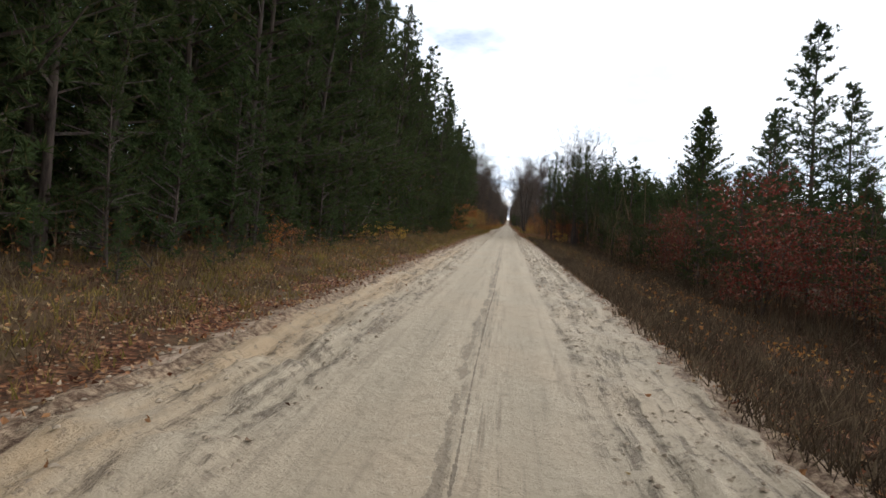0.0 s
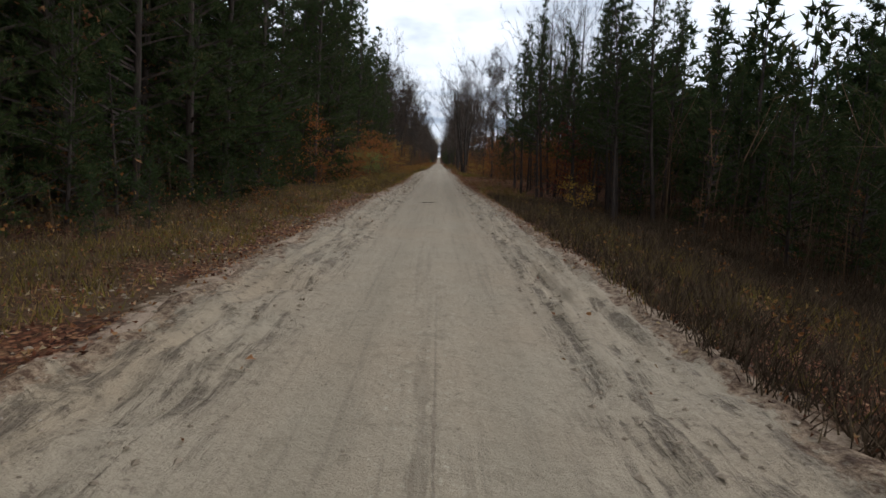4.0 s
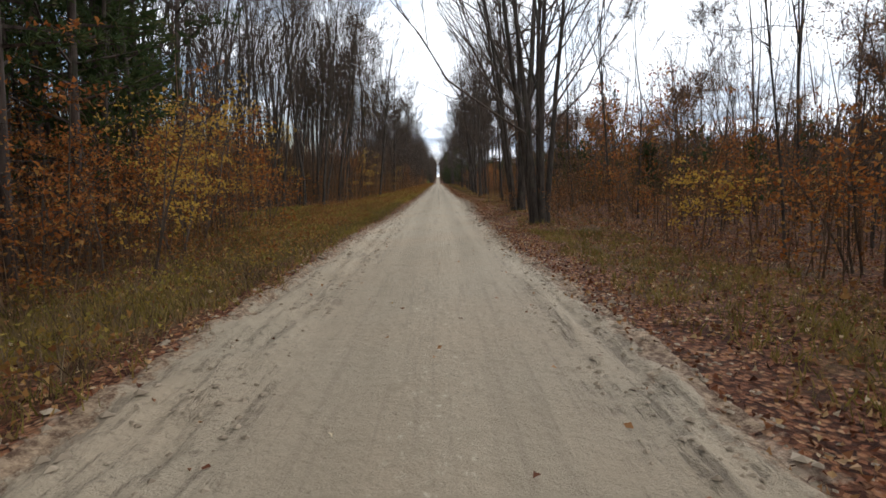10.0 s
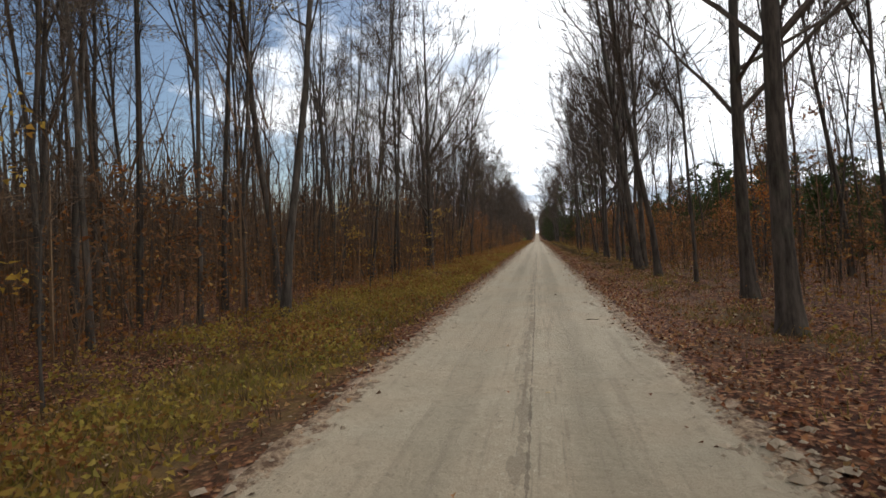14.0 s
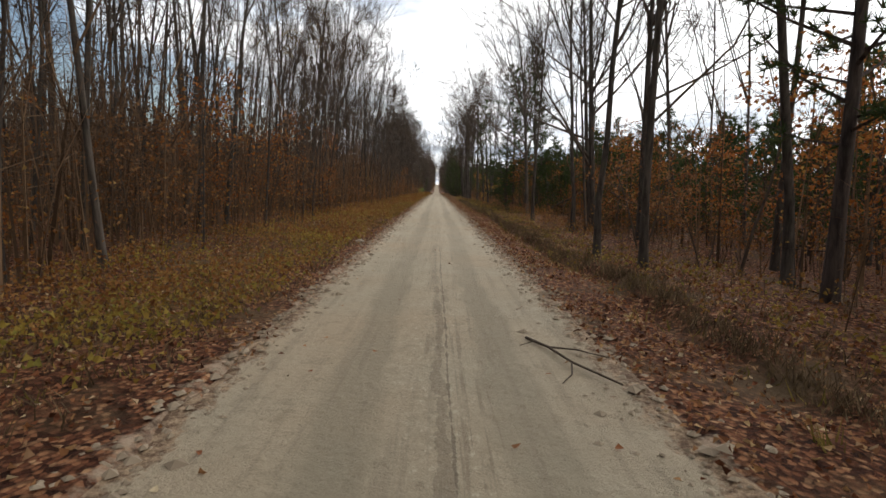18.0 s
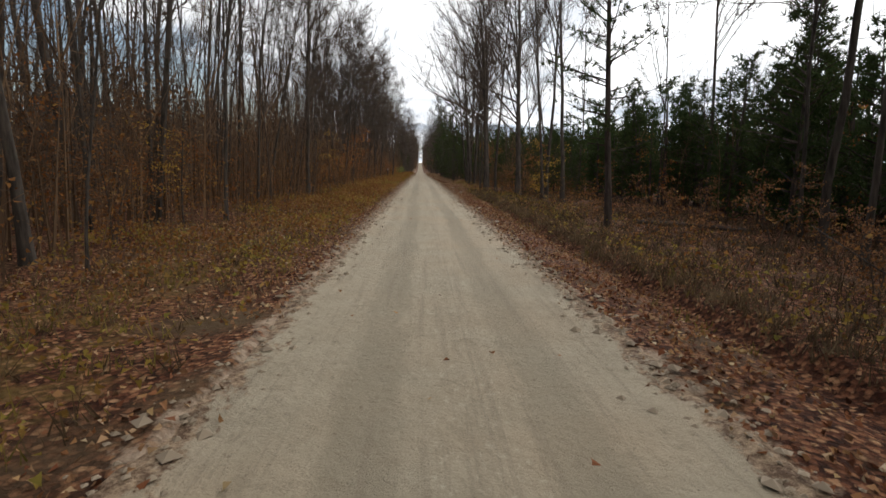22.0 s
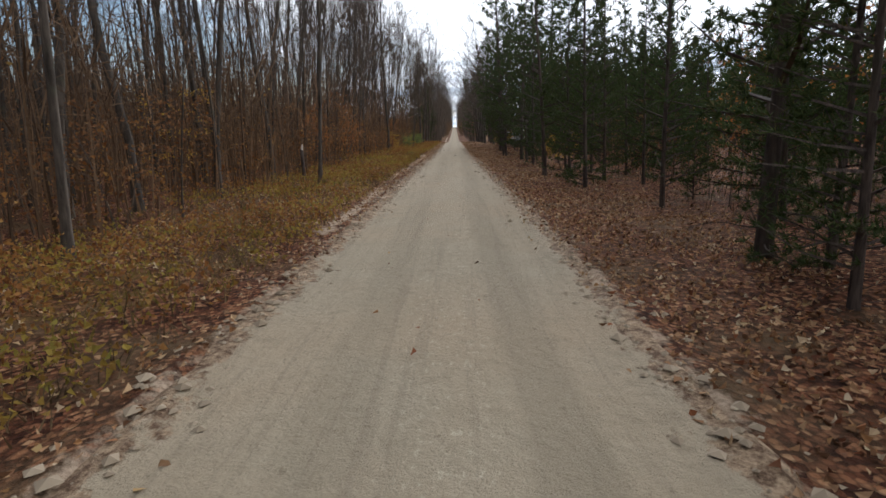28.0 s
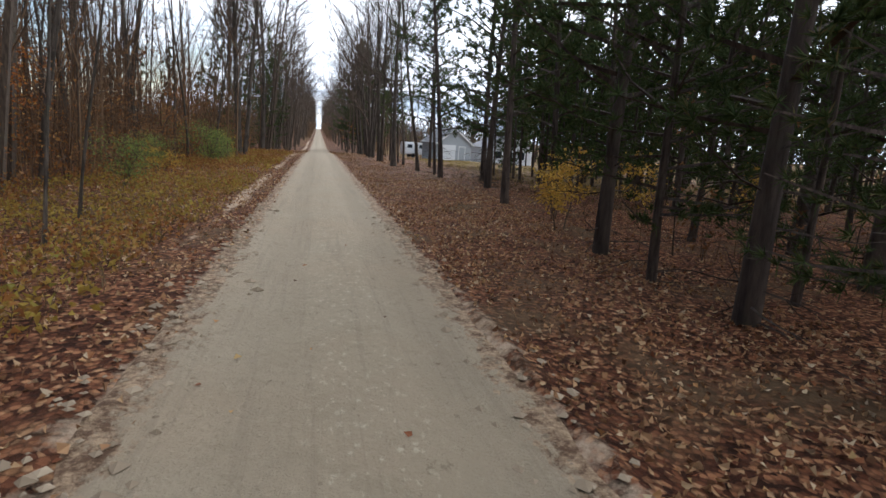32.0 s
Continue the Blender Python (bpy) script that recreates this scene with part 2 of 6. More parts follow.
    h = maths(t, "ADD", maths(t, "MULTIPLY", fine, 0.35), maths(t, "ADD", noise_fac(t, p, 7, 7, 0.68), maths(t, "MULTIPLY", maths(t, "MULTIPLY", edge, ridge), -0.5)))
    bump(t, b, h, 1.0, 0.06)
    return m


def litter_material():
    m, t, b = material("leaf_litter_soil", 0.97)
    b.inputs["Specular IOR Level"].default_value = 0.08
    p = place(t)
    v = node(t, "ShaderNodeTexVoronoi", {"Scale": 16.0, "Randomness": 1.0})
    t.links.new(p, v.inputs["Vector"])
    sep = t.nodes.new("ShaderNodeSeparateColor")
    t.links.new(v.outputs["Color"], sep.inputs[0])
    leaf = ramp(t, [(0.0, (0.025, 0.010, 0.006)), (0.35, (0.085, 0.031, 0.016)), (0.65, (0.18, 0.072, 0.035)), (0.9, (0.29, 0.135, 0.065)), (1.0, (0.40, 0.23, 0.12))])
    t.links.new(sep.outputs[0], leaf.inputs[0])
    # the leaf cells darken towards their edges
    gap = maths(t, "MULTIPLY", sharp(t, v.outputs["Distance"], 0.40, 0.62), 0.55)
    floor_tone = blended(t, leaf.outputs[0], (0.022, 0.011, 0.007), gap)
    soil = blended(t, (0.055, 0.034, 0.018), (0.135, 0.088, 0.047), noise_fac(t, p, 3.0, 6, 0.65))
    big = noise_fac(t, p, 0.55, 4)
    bare = node(t, "ShaderNodeAttribute", attr="bare").outputs["Fac"]
    c = blended(t, soil, floor_tone, sharp(t, maths(t, "SUBTRACT", big, maths(t, "MULTIPLY", bare, 0.17)), 0.30, 0.5))
    green = node(t, "ShaderNodeAttribute", attr="green").outputs["Fac"]
    g = sharp(t, maths(t, "ADD", maths(t, "MULTIPLY", green, 0.75), maths(t, "MULTIPLY", maths(t, "SUBTRACT", noise_fac(t, p, 1.3, 6, 0.7), 0.5), 1.2)), 0.28, 0.55)
    grass = blended(t, (0.085, 0.058, 0.018), (0.19, 0.115, 0.036), noise_fac(t, p, 8, 5, 0.7))
    c = blended(t, c, grass, g)
    dry = node(t, "ShaderNodeAttribute", attr="sand").outputs["Fac"]
    d = sharp(t, maths(t, "ADD", dry, maths(t, "MULTIPLY", maths(t, "SUBTRACT", noise_fac(t, p, 2.6, 6, 0.7), 0.5), 1.4)), 0.45, 0.7)
    c = blended(t, c, blended(t, (0.29, 0.205, 0.14), (0.48, 0.365, 0.255), noise_fac(t, p, 6, 5, 0.7)), d)
    t.links.new(c, b.inputs["Base Color"])
    bump(t, b, maths(t, "ADD", noise_fac(t, p, 10, 6, 0.7), maths(t, "MULTIPLY", v.outputs["Distance"], 0.25)), 1.0, 0.06)
    return m


def bark_material(name, dark, light, scale=9.0):
    m, t, b = material(name, 0.92)
    b.inputs["Specular IOR Level"].default_value = 0.12
    p = place(t)
    n = noise_fac(t, p, scale, 6, 0.65, (1.0, 1.0, 0.16))
    c = blended(t, dark, light, sharp(t, n, 0.35, 0.68))
    c = blended(t, c, (0.10, 0.115, 0.07), maths(t, "MULTIPLY", sharp(t, noise_fac(t, p, 1.7, 4), 0.56, 0.7), 0.3))
    info = t.nodes.new("ShaderNodeObjectInfo")
    c = blended(t, c, (0.03, 0.026, 0.022), maths(t, "MULTIPLY", info.outputs["Random"], 0.35))
    t.links.new(c, b.inputs["Base Color"])
    bump(t, b, n, 0.8, 0.03)
    return m


def foliage_material(name, stops, through=0.35, tint=0.25, rough=0.7, patch=0.0):
    m, t, b = material(name, max(rough, 0.85))
    b.inputs["Specular IOR Level"].default_value = 0.08
    geo = t.nodes.new("ShaderNodeNewGeometry")
    info = t.nodes.new("ShaderNodeObjectInfo")
    r = ramp(t, stops)
    t.links.new(geo.outputs["Random Per Island"], r.inputs[0])
    c = blended(t, r.outputs[0], stops[0][1], maths(t, "MULTIPLY", info.outputs["Random"], tint))
    if patch:
        # drifts of paler and darker growth a few metres across
        p = place(t)
        drift = sharp(t, noise_fac(t, p, 0.42, 5, 0.6), 0.36, 0.64)
        c = blended(t, c, tuple(v * 0.45 for v in stops[0][1]), maths(t, "MULTIPLY", maths(t, "SUBTRACT", 1.0, drift), patch))
        c = blended(t, c, tuple(min(0.7, v * 1.15) for v in stops[-1][1]), maths(t, "MULTIPLY", sharp(t, noise_fac(t, p, 1.1, 5, 0.65), 0.52, 0.72), patch * 0.7))
    t.links.new(c, b.inputs["Base Color"])
    tr = t.nodes.new("ShaderNodeBsdfTranslucent")
    t.links.new(c, tr.inputs["Color"])
    mx = node(t, "ShaderNodeMixShader", {0: through})
    t.links.new(b.outputs[0], mx.inputs[1])
    t.links.new(tr.outputs[0], mx.inputs[2])
    t.links.new(mx.outputs[0], t.nodes["Material Output"].inputs[0])
    return m


SAND = sand_material()
LITTER = litter_material()
BARK = bark_material("grey_maple_bark", (0.034, 0.027, 0.021), (0.135, 0.108, 0.085))
TWIG = bark_material("brown_twig_bark", (0.060, 0.043, 0.031), (0.155, 0.115, 0.084), 20)
PINEBARK = bark_material("scaly_pine_bark", (0.034, 0.025, 0.021), (0.13, 0.096, 0.076))
NEEDLE = foliage_material("pine_needles", [(0.0, (0.030, 0.046, 0.017)), (0.5, (0.056, 0.076, 0.025)), (0.9, (0.090, 0.106, 0.034)), (1.0, (0.15, 0.11, 0.045))], 0.25, 0.5)
YOUNG = foliage_material("young_pine_needles", [(0.0, (0.032, 0.050, 0.018)), (0.6, (0.058, 0.083, 0.027)), (1.0, (0.098, 0.12, 0.039))], 0.25, 0.4)
ORANGE = foliage_material("orange_beech_leaves", [(0.0, (0.20, 0.062, 0.018)), (0.5, (0.34, 0.12, 0.03)), (0.85, (0.42, 0.19, 0.05)), (1.0, (0.48, 0.30, 0.08))], 0.45)
YELLOW = foliage_material("yellow_maple_leaves", [(0.0, (0.36, 0.21, 0.04)), (0.6, (0.52, 0.34, 0.06)), (1.0, (0.46, 0.24, 0.05))], 0.45)
RED = foliage_material("russet_oak_leaves", [(0.0, (0.10, 0.022, 0.016)), (0.6, (0.19, 0.045, 0.028)), (0.9, (0.26, 0.09, 0.06)), (1.0, (0.40, 0.24, 0.17))], 0.4)
GREEN = foliage_material("fading_green_leaves", [(0.0, (0.13, 0.17, 0.05)), (0.7, (0.22, 0.27, 0.075)), (1.0, (0.34, 0.33, 0.09))], 0.45)
TAN_FALL = foliage_material("fallen_tan_leaves", [(0.0, (0.085, 0.04, 0.02)), (0.2, (0.22, 0.11, 0.055)), (0.45, (0.38, 0.205, 0.10)), (0.7, (0.50, 0.30, 0.155)), (0.9, (0.60, 0.41, 0.225)), (1.0, (0.70, 0.56, 0.38))], 0.15, patch=0.25)
FALLEN = foliage_material("fallen_dry_leaves", [(0.0, (0.05, 0.02, 0.011)), (0.18, (0.15, 0.055, 0.027)), (0.4, (0.27, 0.10, 0.047)), (0.62, (0.37, 0.165, 0.07)), (0.84, (0.46, 0.25, 0.105)), (0.95, (0.52, 0.36, 0.16)), (1.0, (0.60, 0.48, 0.31))], 0.15, patch=0.3)
STRAW = foliage_material("dry_brown_weeds", [(0.0, (0.065, 0.042, 0.023)), (0.5, (0.145, 0.095, 0.05)), (0.9, (0.23, 0.16, 0.085)), (1.0, (0.36, 0.27, 0.16))], 0.3, patch=0.5)
DRAB = foliage_material("drab_bank_weeds", [(0.0, (0.040, 0.026, 0.016)), (0.5, (0.092, 0.062, 0.036)), (0.9, (0.15, 0.108, 0.062)), (1.0, (0.27, 0.20, 0.12))], 0.25, patch=0.5)
OLIVE = foliage_material("fading_roadside_grass", [(0.0, (0.115, 0.095, 0.021)), (0.5, (0.225, 0.178, 0.041)), (0.9, (0.32, 0.22, 0.058)), (1.0, (0.40, 0.24, 0.09))], 0.3, patch=0.45)
HERBS = foliage_material("yellowing_low_herbs", [(0.0, (0.19, 0.098, 0.026)), (0.35, (0.31, 0.20, 0.042)), (0.7, (0.37, 0.28, 0.052)), (0.92, (0.21, 0.21, 0.044)), (1.0, (0.56, 0.42, 0.10))], 0.35, patch=0.45)
HAZE = foliage_material("bare_undergrowth_stems", [(0.0, (0.070, 0.042, 0.025)), (0.5, (0.155, 0.094, 0.053)), (1.0, (0.25, 0.155, 0.085))], 0.1, patch=0.35)

RUST = foliage_material("withered_rusty_fronds", [(0.0, (0.135, 0.052, 0.018)), (0.4, (0.27, 0.115, 0.036)), (0.8, (0.37, 0.185, 0.055)), (1.0, (0.45, 0.29, 0.095))], 0.35, patch=0.4)
TAN = foliage_material("yellow_brown_leaves", [(0.0, (0.16, 0.10, 0.03)), (0.6, (0.27, 0.19, 0.05)), (1.0, (0.36, 0.25, 0.08))], 0.45)
RUSSET = foliage_material("brown_oak_leaves", [(0.0, (0.13, 0.058, 0.027)), (0.5, (0.22, 0.105, 0.045)), (0.9, (0.31, 0.17, 0.07)), (1.0, (0.33, 0.19, 0.09))], 0.4)


def clod_material():
    m, t, b = material("crumbled_sand", 0.93)
    info = t.nodes.new("ShaderNodeNewGeometry")
    c = blended(t, (0.17, 0.125, 0.083), (0.40, 0.315, 0.215), info.outputs["Random Per Island"])
    t.links.new(blended(t, c, (0.26, 0.20, 0.135), noise_fac(t, place(t), 9, 4)), b.inputs["Base Color"])
    return m


CLOD = clod_material()


# ---- shapes ----
rng = np.random.default_rng(7)


class Pile:
    """Triangles of one mesh, with a material slot each."""

    def __init__(self):
        self.v, self.f, self.m, self.n = [], [], [], 0

    def add(self, v, f, slot=0):
        v, f = np.asarray(v, float), np.asarray(f, int)
        self.v.append(v)
        self.f.append(f + self.n)
        self.m.append(np.full(len(f), slot))
        self.n += len(v)
        return self

    def arrays(self):
        return np.concatenate(self.v), np.concatenate(self.f), np.concatenate(self.m)

    def mesh(self, name, materials, smooth=False):
        v, f, m = self.arrays()
        me = bpy.data.meshes.new(name)
        me.vertices.add(len(v))
        me.vertices.foreach_set("co", v.astype(np.float32).ravel())
        me.loops.add(f.size)
        me.loops.foreach_set("vertex_index", f.astype(np.int32).ravel())
        me.polygons.add(len(f))
        me.polygons.foreach_set("loop_start", np.arange(0, f.size, 3, dtype=np.int32))
        me.polygons.foreach_set("material_index", m.astype(np.int32))
        me.polygons.foreach_set("use_smooth", np.full(len(f), smooth))
        for mat in materials:
            me.materials.append(mat)
        me.update(calc_edges=True)
        me.validate()
        return me


def unit(v):
    v = np.asarray(v, float)
    return v / np.maximum(np.linalg.norm(v, axis=-1, keepdims=True), 1e-9)


def tube(pile, pts, radii, sides, slot=0, cap=True):
    pts, radii = np.asarray(pts, float), np.asarray(radii, float)
    d = unit(pts[-1] - pts[0])
    u = unit(np.cross(d, (1, 0, 0) if abs(d[0]) < 0.7 else (0, 1, 0)))
    w = np.cross(d, u)
    a = np.arange(sides) * 2 * np.pi / sides
    ring = np.cos(a)[:, None] * u + np.sin(a)[:, None] * w
    v = (pts[:, None] + radii[:, None, None] * ring).reshape(-1, 3)
    n = len(pts)
    i = np.arange(n - 1)[:, None] * sides
    k, k2 = np.arange(sides)[None], (np.arange(sides)[None] + 1) % sides
    f = np.concatenate([np.stack([i + k, i + k2, i + sides + k2], -1).reshape(-1, 3), np.stack([i + k, i + sides + k2, i + sides + k], -1).reshape(-1, 3)])
    if cap:
        v = np.concatenate([v, pts[-1:] + d * radii[-1] * 0.6])
        last = (n - 1) * sides
        f = np.concatenate([f, np.stack([last + k[0], last + k2[0], np.full(sides, len(v) - 1)], -1)])
    pile.add(v, f, slot)


def spikes(pile, base, tip, radius, slot=0):
    """Many thin three-sided twigs at once."""
    base, tip = np.asarray(base, float), np.asarray(tip, float)
    d = unit(tip - base)
    u = unit(np.cross(d, np.array([0.31, 0.62, 0.72])))
    w = np.cross(d, u)
    r = np.broadcast_to(np.asarray(radius, float), (len(base),))[:, None]
    v = np.stack([base + r * u, base + r * (-0.5 * u + 0.87 * w), base + r * (-0.5 * u - 0.87 * w), tip], 1).reshape(-1, 3)
    k = np.arange(len(base))[:, None] * 4
    f = np.concatenate([k + [0, 1, 3], k + [1, 2, 3], k + [2, 0, 3]])
    pile.add(v, f, slot)


def blades(pile, base, tip, width, slot=0, side=None):
    """Single tapering blades or needles."""
    d = tip - base
    if side is None:
        side = unit(np.cross(d, rng.normal(size=base.shape)))
    w = np.broadcast_to(np.asarray(width, float), (len(base),))[:, None] * 0.5
    v = np.stack([base - side * w, base + side * w, tip], 1).reshape(-1, 3)
    pile.add(v, np.arange(len(v)).reshape(-1, 3), slot)


def leaves(pile, at, size, slot=0, flat=0.5):
    """Folded leaf shapes; flat: 1 lies level, 0 hangs any way."""
    n = len(at)
    normal = unit(rng.normal(size=(n, 3)) * (1 - flat) + np.array([0, 0, 1.0]) * flat)
    d = unit(np.cross(normal, rng.normal(size=(n, 3))))
    s = np.cross(normal, d)
    L = (np.asarray(size) * rng.uniform(0.6, 1.35, n))[:, None]
    fold = normal * L * rng.uniform(-0.1, 0.34, n)[:, None]
    # side lobes set back or forward, so that the outlines differ
    b1, b2 = d * L * rng.uniform(-0.5, 0.12, (n, 1)), d * L * rng.uniform(-0.5, 0.12, (n, 1))
    w1, w2 = s * L * rng.uniform(0.25, 0.48, (n, 1)), s * L * rng.uniform(0.25, 0.48, (n, 1))
    v = np.stack([at - d * L * 0.3, at + w1 + b1 + fold, at + d * L * 0.55, at - w2 + b2 + fold], 1).reshape(-1, 3)
    k = np.arange(n)[:, None] * 4
    pile.add(v, np.concatenate([k + [0, 1, 2], k + [0, 2, 3]]), slot)


def bend(start, direction, length, n, droop=0.0, wander=0.1):
    """A limb's line: n points that wander and rise or droop."""
    pts, d = [np.asarray(start, float)], unit(direction)
    step = length / (n - 1)
    for _ in range(n - 1):
        d = unit(d + rng.normal(size=3) * wander + np.array([0, 0, -droop]) * step)
        pts.append(pts[-1] + d * step)
    return np.array(pts)


def along(pts, s):
    s = np.asarray(s) * (len(pts) - 1)
    i = np.clip(s.astype(int), 0, len(pts) - 2)
    fr = (s - i)[:, None]
    return pts[i] * (1 - fr) + pts[i + 1] * fr, unit(pts[i + 1] - pts[i])


def bare_tree_piles(height, girth, stems=1, limbs=14, low=0.38, twigs=6, spread=1.0):
    """Trunk and leafless crown of a broadleaved tree."""
    trunk, crown = Pile(), Pile()
    for s in range(stems):
        lean = rng.normal(size=2) * (0.035 if stems == 1 else 0.0)
        if stems > 1:
            a = 2 * np.pi * s / stems + rng.uniform(-0.4, 0.4)
            lean = (0.08 if stems < 4 else 0.11) * np.array([np.cos(a), np.sin(a)])
        h = height * (1 if s == 0 else rng.uniform(0.8, 1.0))
        pts = bend((lean[0] * 2.2, lean[1] * 2.2, -0.3), (lean[0], lean[1], 1), h, 10, 0, 0.02 if girth > 0.4 else 0.035)
        g = girth * (1 if stems == 1 else rng.uniform(0.6, 0.9))
        rad = g * 0.5 * np.linspace(1, 0.10, 10) ** 0.85
        # the butt swells into its roots close to the ground
        foot = along(pts, [0.0, 0.022, 0.045, 0.075])[0]
        tube(trunk, np.concatenate([foot, pts[1:]]), np.concatenate([g * 0.5 * np.array([1.9, 1.42, 1.15, 1.02]), rad[1:]]), 10)
        # the stem forks into leaders that carry on upwards
        leaders = [(pts, 0.0, 1.0)]
        for k in range(int(rng.integers(1, 4)) if stems == 1 else 1):
            q = rng.uniform(0.36, 0.62)
            p, d = along(pts, [q])
            az = rng.uniform(0, 2 * np.pi)
            r0 = g * 0.5 * (1 - q * 0.9) * 0.72
            fork = bend(p[0], d[0] + 0.34 * np.array([np.cos(az), np.sin(az), 0]), h * (1 - q) * rng.uniform(0.75, 1.0), 7, -0.05, 0.04)
            tube(trunk, fork, r0 * np.linspace(1, 0.12, 7), 6, cap=False)
            leaders.append((fork, q, 1 - q))
        for k in range(max(6, int(limbs * 1.35) // stems)):
            lead, q0, q1 = leaders[0] if k % 2 else leaders[int(rng.integers(len(leaders)))]
            on = rng.uniform(low, 0.97) if q0 == 0 else rng.uniform(0.15, 0.97)
            at = q0 + q1 * on
            p, d = along(lead, [on])
            az = rng.uniform(0, 2 * np.pi)
            up = rng.uniform(0.9, 2.1) / (spread if spread > 1.3 else 1) ** 1.4
            length = h * rng.uniform(0.17, 0.32) * spread * (1.25 - 0.75 * at)
            line = bend(p[0], (np.cos(az), np.sin(az), up), length, 5, -0.06 if spread < 1.3 else -0.11, 0.16)
            r0 = g * 0.5 * (1 - at * 0.9) * 0.55
            tube(crown, line, r0 * np.linspace(1, 0.2, 5), 4 if girth > 0.4 else 3, cap=False)
            for q in rng.uniform(0.2, 1.0, 6):
                b, bd = along(line, [q])
                sd = unit(bd[0] + rng.normal(size=3) * 0.55 + np.array([0, 0, 0.3]))
                sl = length * rng.uniform(0.3, 0.55)
                sub = bend(b[0], sd, sl, 3, -0.05, 0.15)
                if girth > 0.4:
                    tube(crown, sub, r0 * 0.35 * np.linspace(1, 0.35, 3), 3, cap=False)
                else:
                    spikes(crown, sub[:1], sub[-1:], r0 * 0.35)
                n = twigs + 4
                tb, td = along(sub, rng.uniform(0.15, 1, n))
                blades(crown, tb, tb + unit(td + rng.normal(size=(n, 3)) * 0.6 + np.array([0, 0, 0.25])) * rng.uniform(0.5, 1.5, n)[:, None], 0.024)
        # thin shoots along the bole
        tb, td = along(pts, rng.uniform(0.08, 0.6, 9))
        tip = tb + unit(rng.normal(size=(9, 3)) * np.array([1, 1, 0.4]) + np.array([0, 0, 0.5])) * rng.uniform(0.6, 1.9, (9, 1))
        spikes(crown, tb, tip, 0.012)
        mid = np.repeat(tb + (tip - tb) * 0.55, 3, 0)
        blades(crown, mid, mid + unit(rng.normal(size=(27, 3)) + np.array([0, 0, 0.4])) * rng.uniform(0.3, 0.8, (27, 1)), 0.016)
    return trunk, crown


def needle_sprays(pile, at, ahead, count, length, width, slot=0):
    n = len(at)
    base = np.repeat(at, count, 0)
    d = np.repeat(ahead, count, 0)
    tip = base + unit(d * 0.7 + rng.normal(size=(n * count, 3)) * 0.65 + np.array([0, 0, 0.15])) * (length * rng.uniform(0.6, 1.25, n * count))[:, None]
    blades(pile, base, tip, width, slot)


def pine_piles(height, girth, start, reach, boughs=64, sprays=12, count=6, dead=10, needle=0.34, width=0.075, top=0.25):
    """Trunk, dead lower branches and the needle-bearing crown of a pine; start: the height where the crown begins."""
    trunk, crown, snags = Pile(), Pile(), Pile()
    pts = bend((0, 0, -0.3), (rng.normal() * 0.02, rng.normal() * 0.02, 1), height + 0.3, 8, 0, 0.015)
    rad = girth * 0.5 * np.linspace(1, 0.07, 8) ** 0.8
    rad[0] *= 1.25
    tube(trunk, pts, rad, 8)
    for k in range(boughs):
        z = start + (height - start) * (k + rng.uniform(0, 1)) / boughs
        q = (z - start) / (height - start)
        p, _ = along(pts, [min(0.995, z / height)])
        L = reach * ((1 - q) ** 0.75 * (1 - top) + top * (1 - q) + 0.12) * rng.uniform(0.6, 1.15) * (0.75 + 0.25 * min(1, q * 5))
        if top == 0:
            L = reach * ((1 - q) ** 0.95 + 0.03) * rng.uniform(0.6, 1.12)
        az = rng.uniform(0, 2 * np.pi)
        line = bend(p[0], (np.cos(az), np.sin(az), 0.15 + 0.7 * q), L, 3, -0.05, 0.12)
        tube(crown, line, np.array([0.035, 0.022, 0.008]) * (0.5 + L / reach), 3, 0, cap=False)
        n = max(4, int(sprays * (0.4 + 0.6 * L / reach)))
        s = rng.uniform(0.22, 1, n)
        at, d = along(line, s)
        at = at + rng.normal(size=(n, 3)) * np.array([0.16, 0.16, 0.08]) * (0.4 + L / reach)
        needle_sprays(crown, at, d, count, needle, width, 1)
    for k in range(dead):
        z = rng.uniform(0.08, 0.95) * start
        az = rng.uniform(0, 2 * np.pi)
        p, _ = along(pts, [z / height])
        line = bend(p[0], (np.cos(az), np.sin(az), rng.uniform(-0.2, 0.4)), rng.uniform(0.5, 1.7), 4, 0.1, 0.2)
        tube(crown, line, np.linspace(0.018, 0.004, 4), 3, cap=False)
        tb, td = along(line, rng.uniform(0.3, 1, 4))
        blades(crown, tb, tb + unit(td + rng.normal(size=(4, 3)) * 0.7) * rng.uniform(0.2, 0.5, (4, 1)), 0.014)
    return trunk, crown, snags


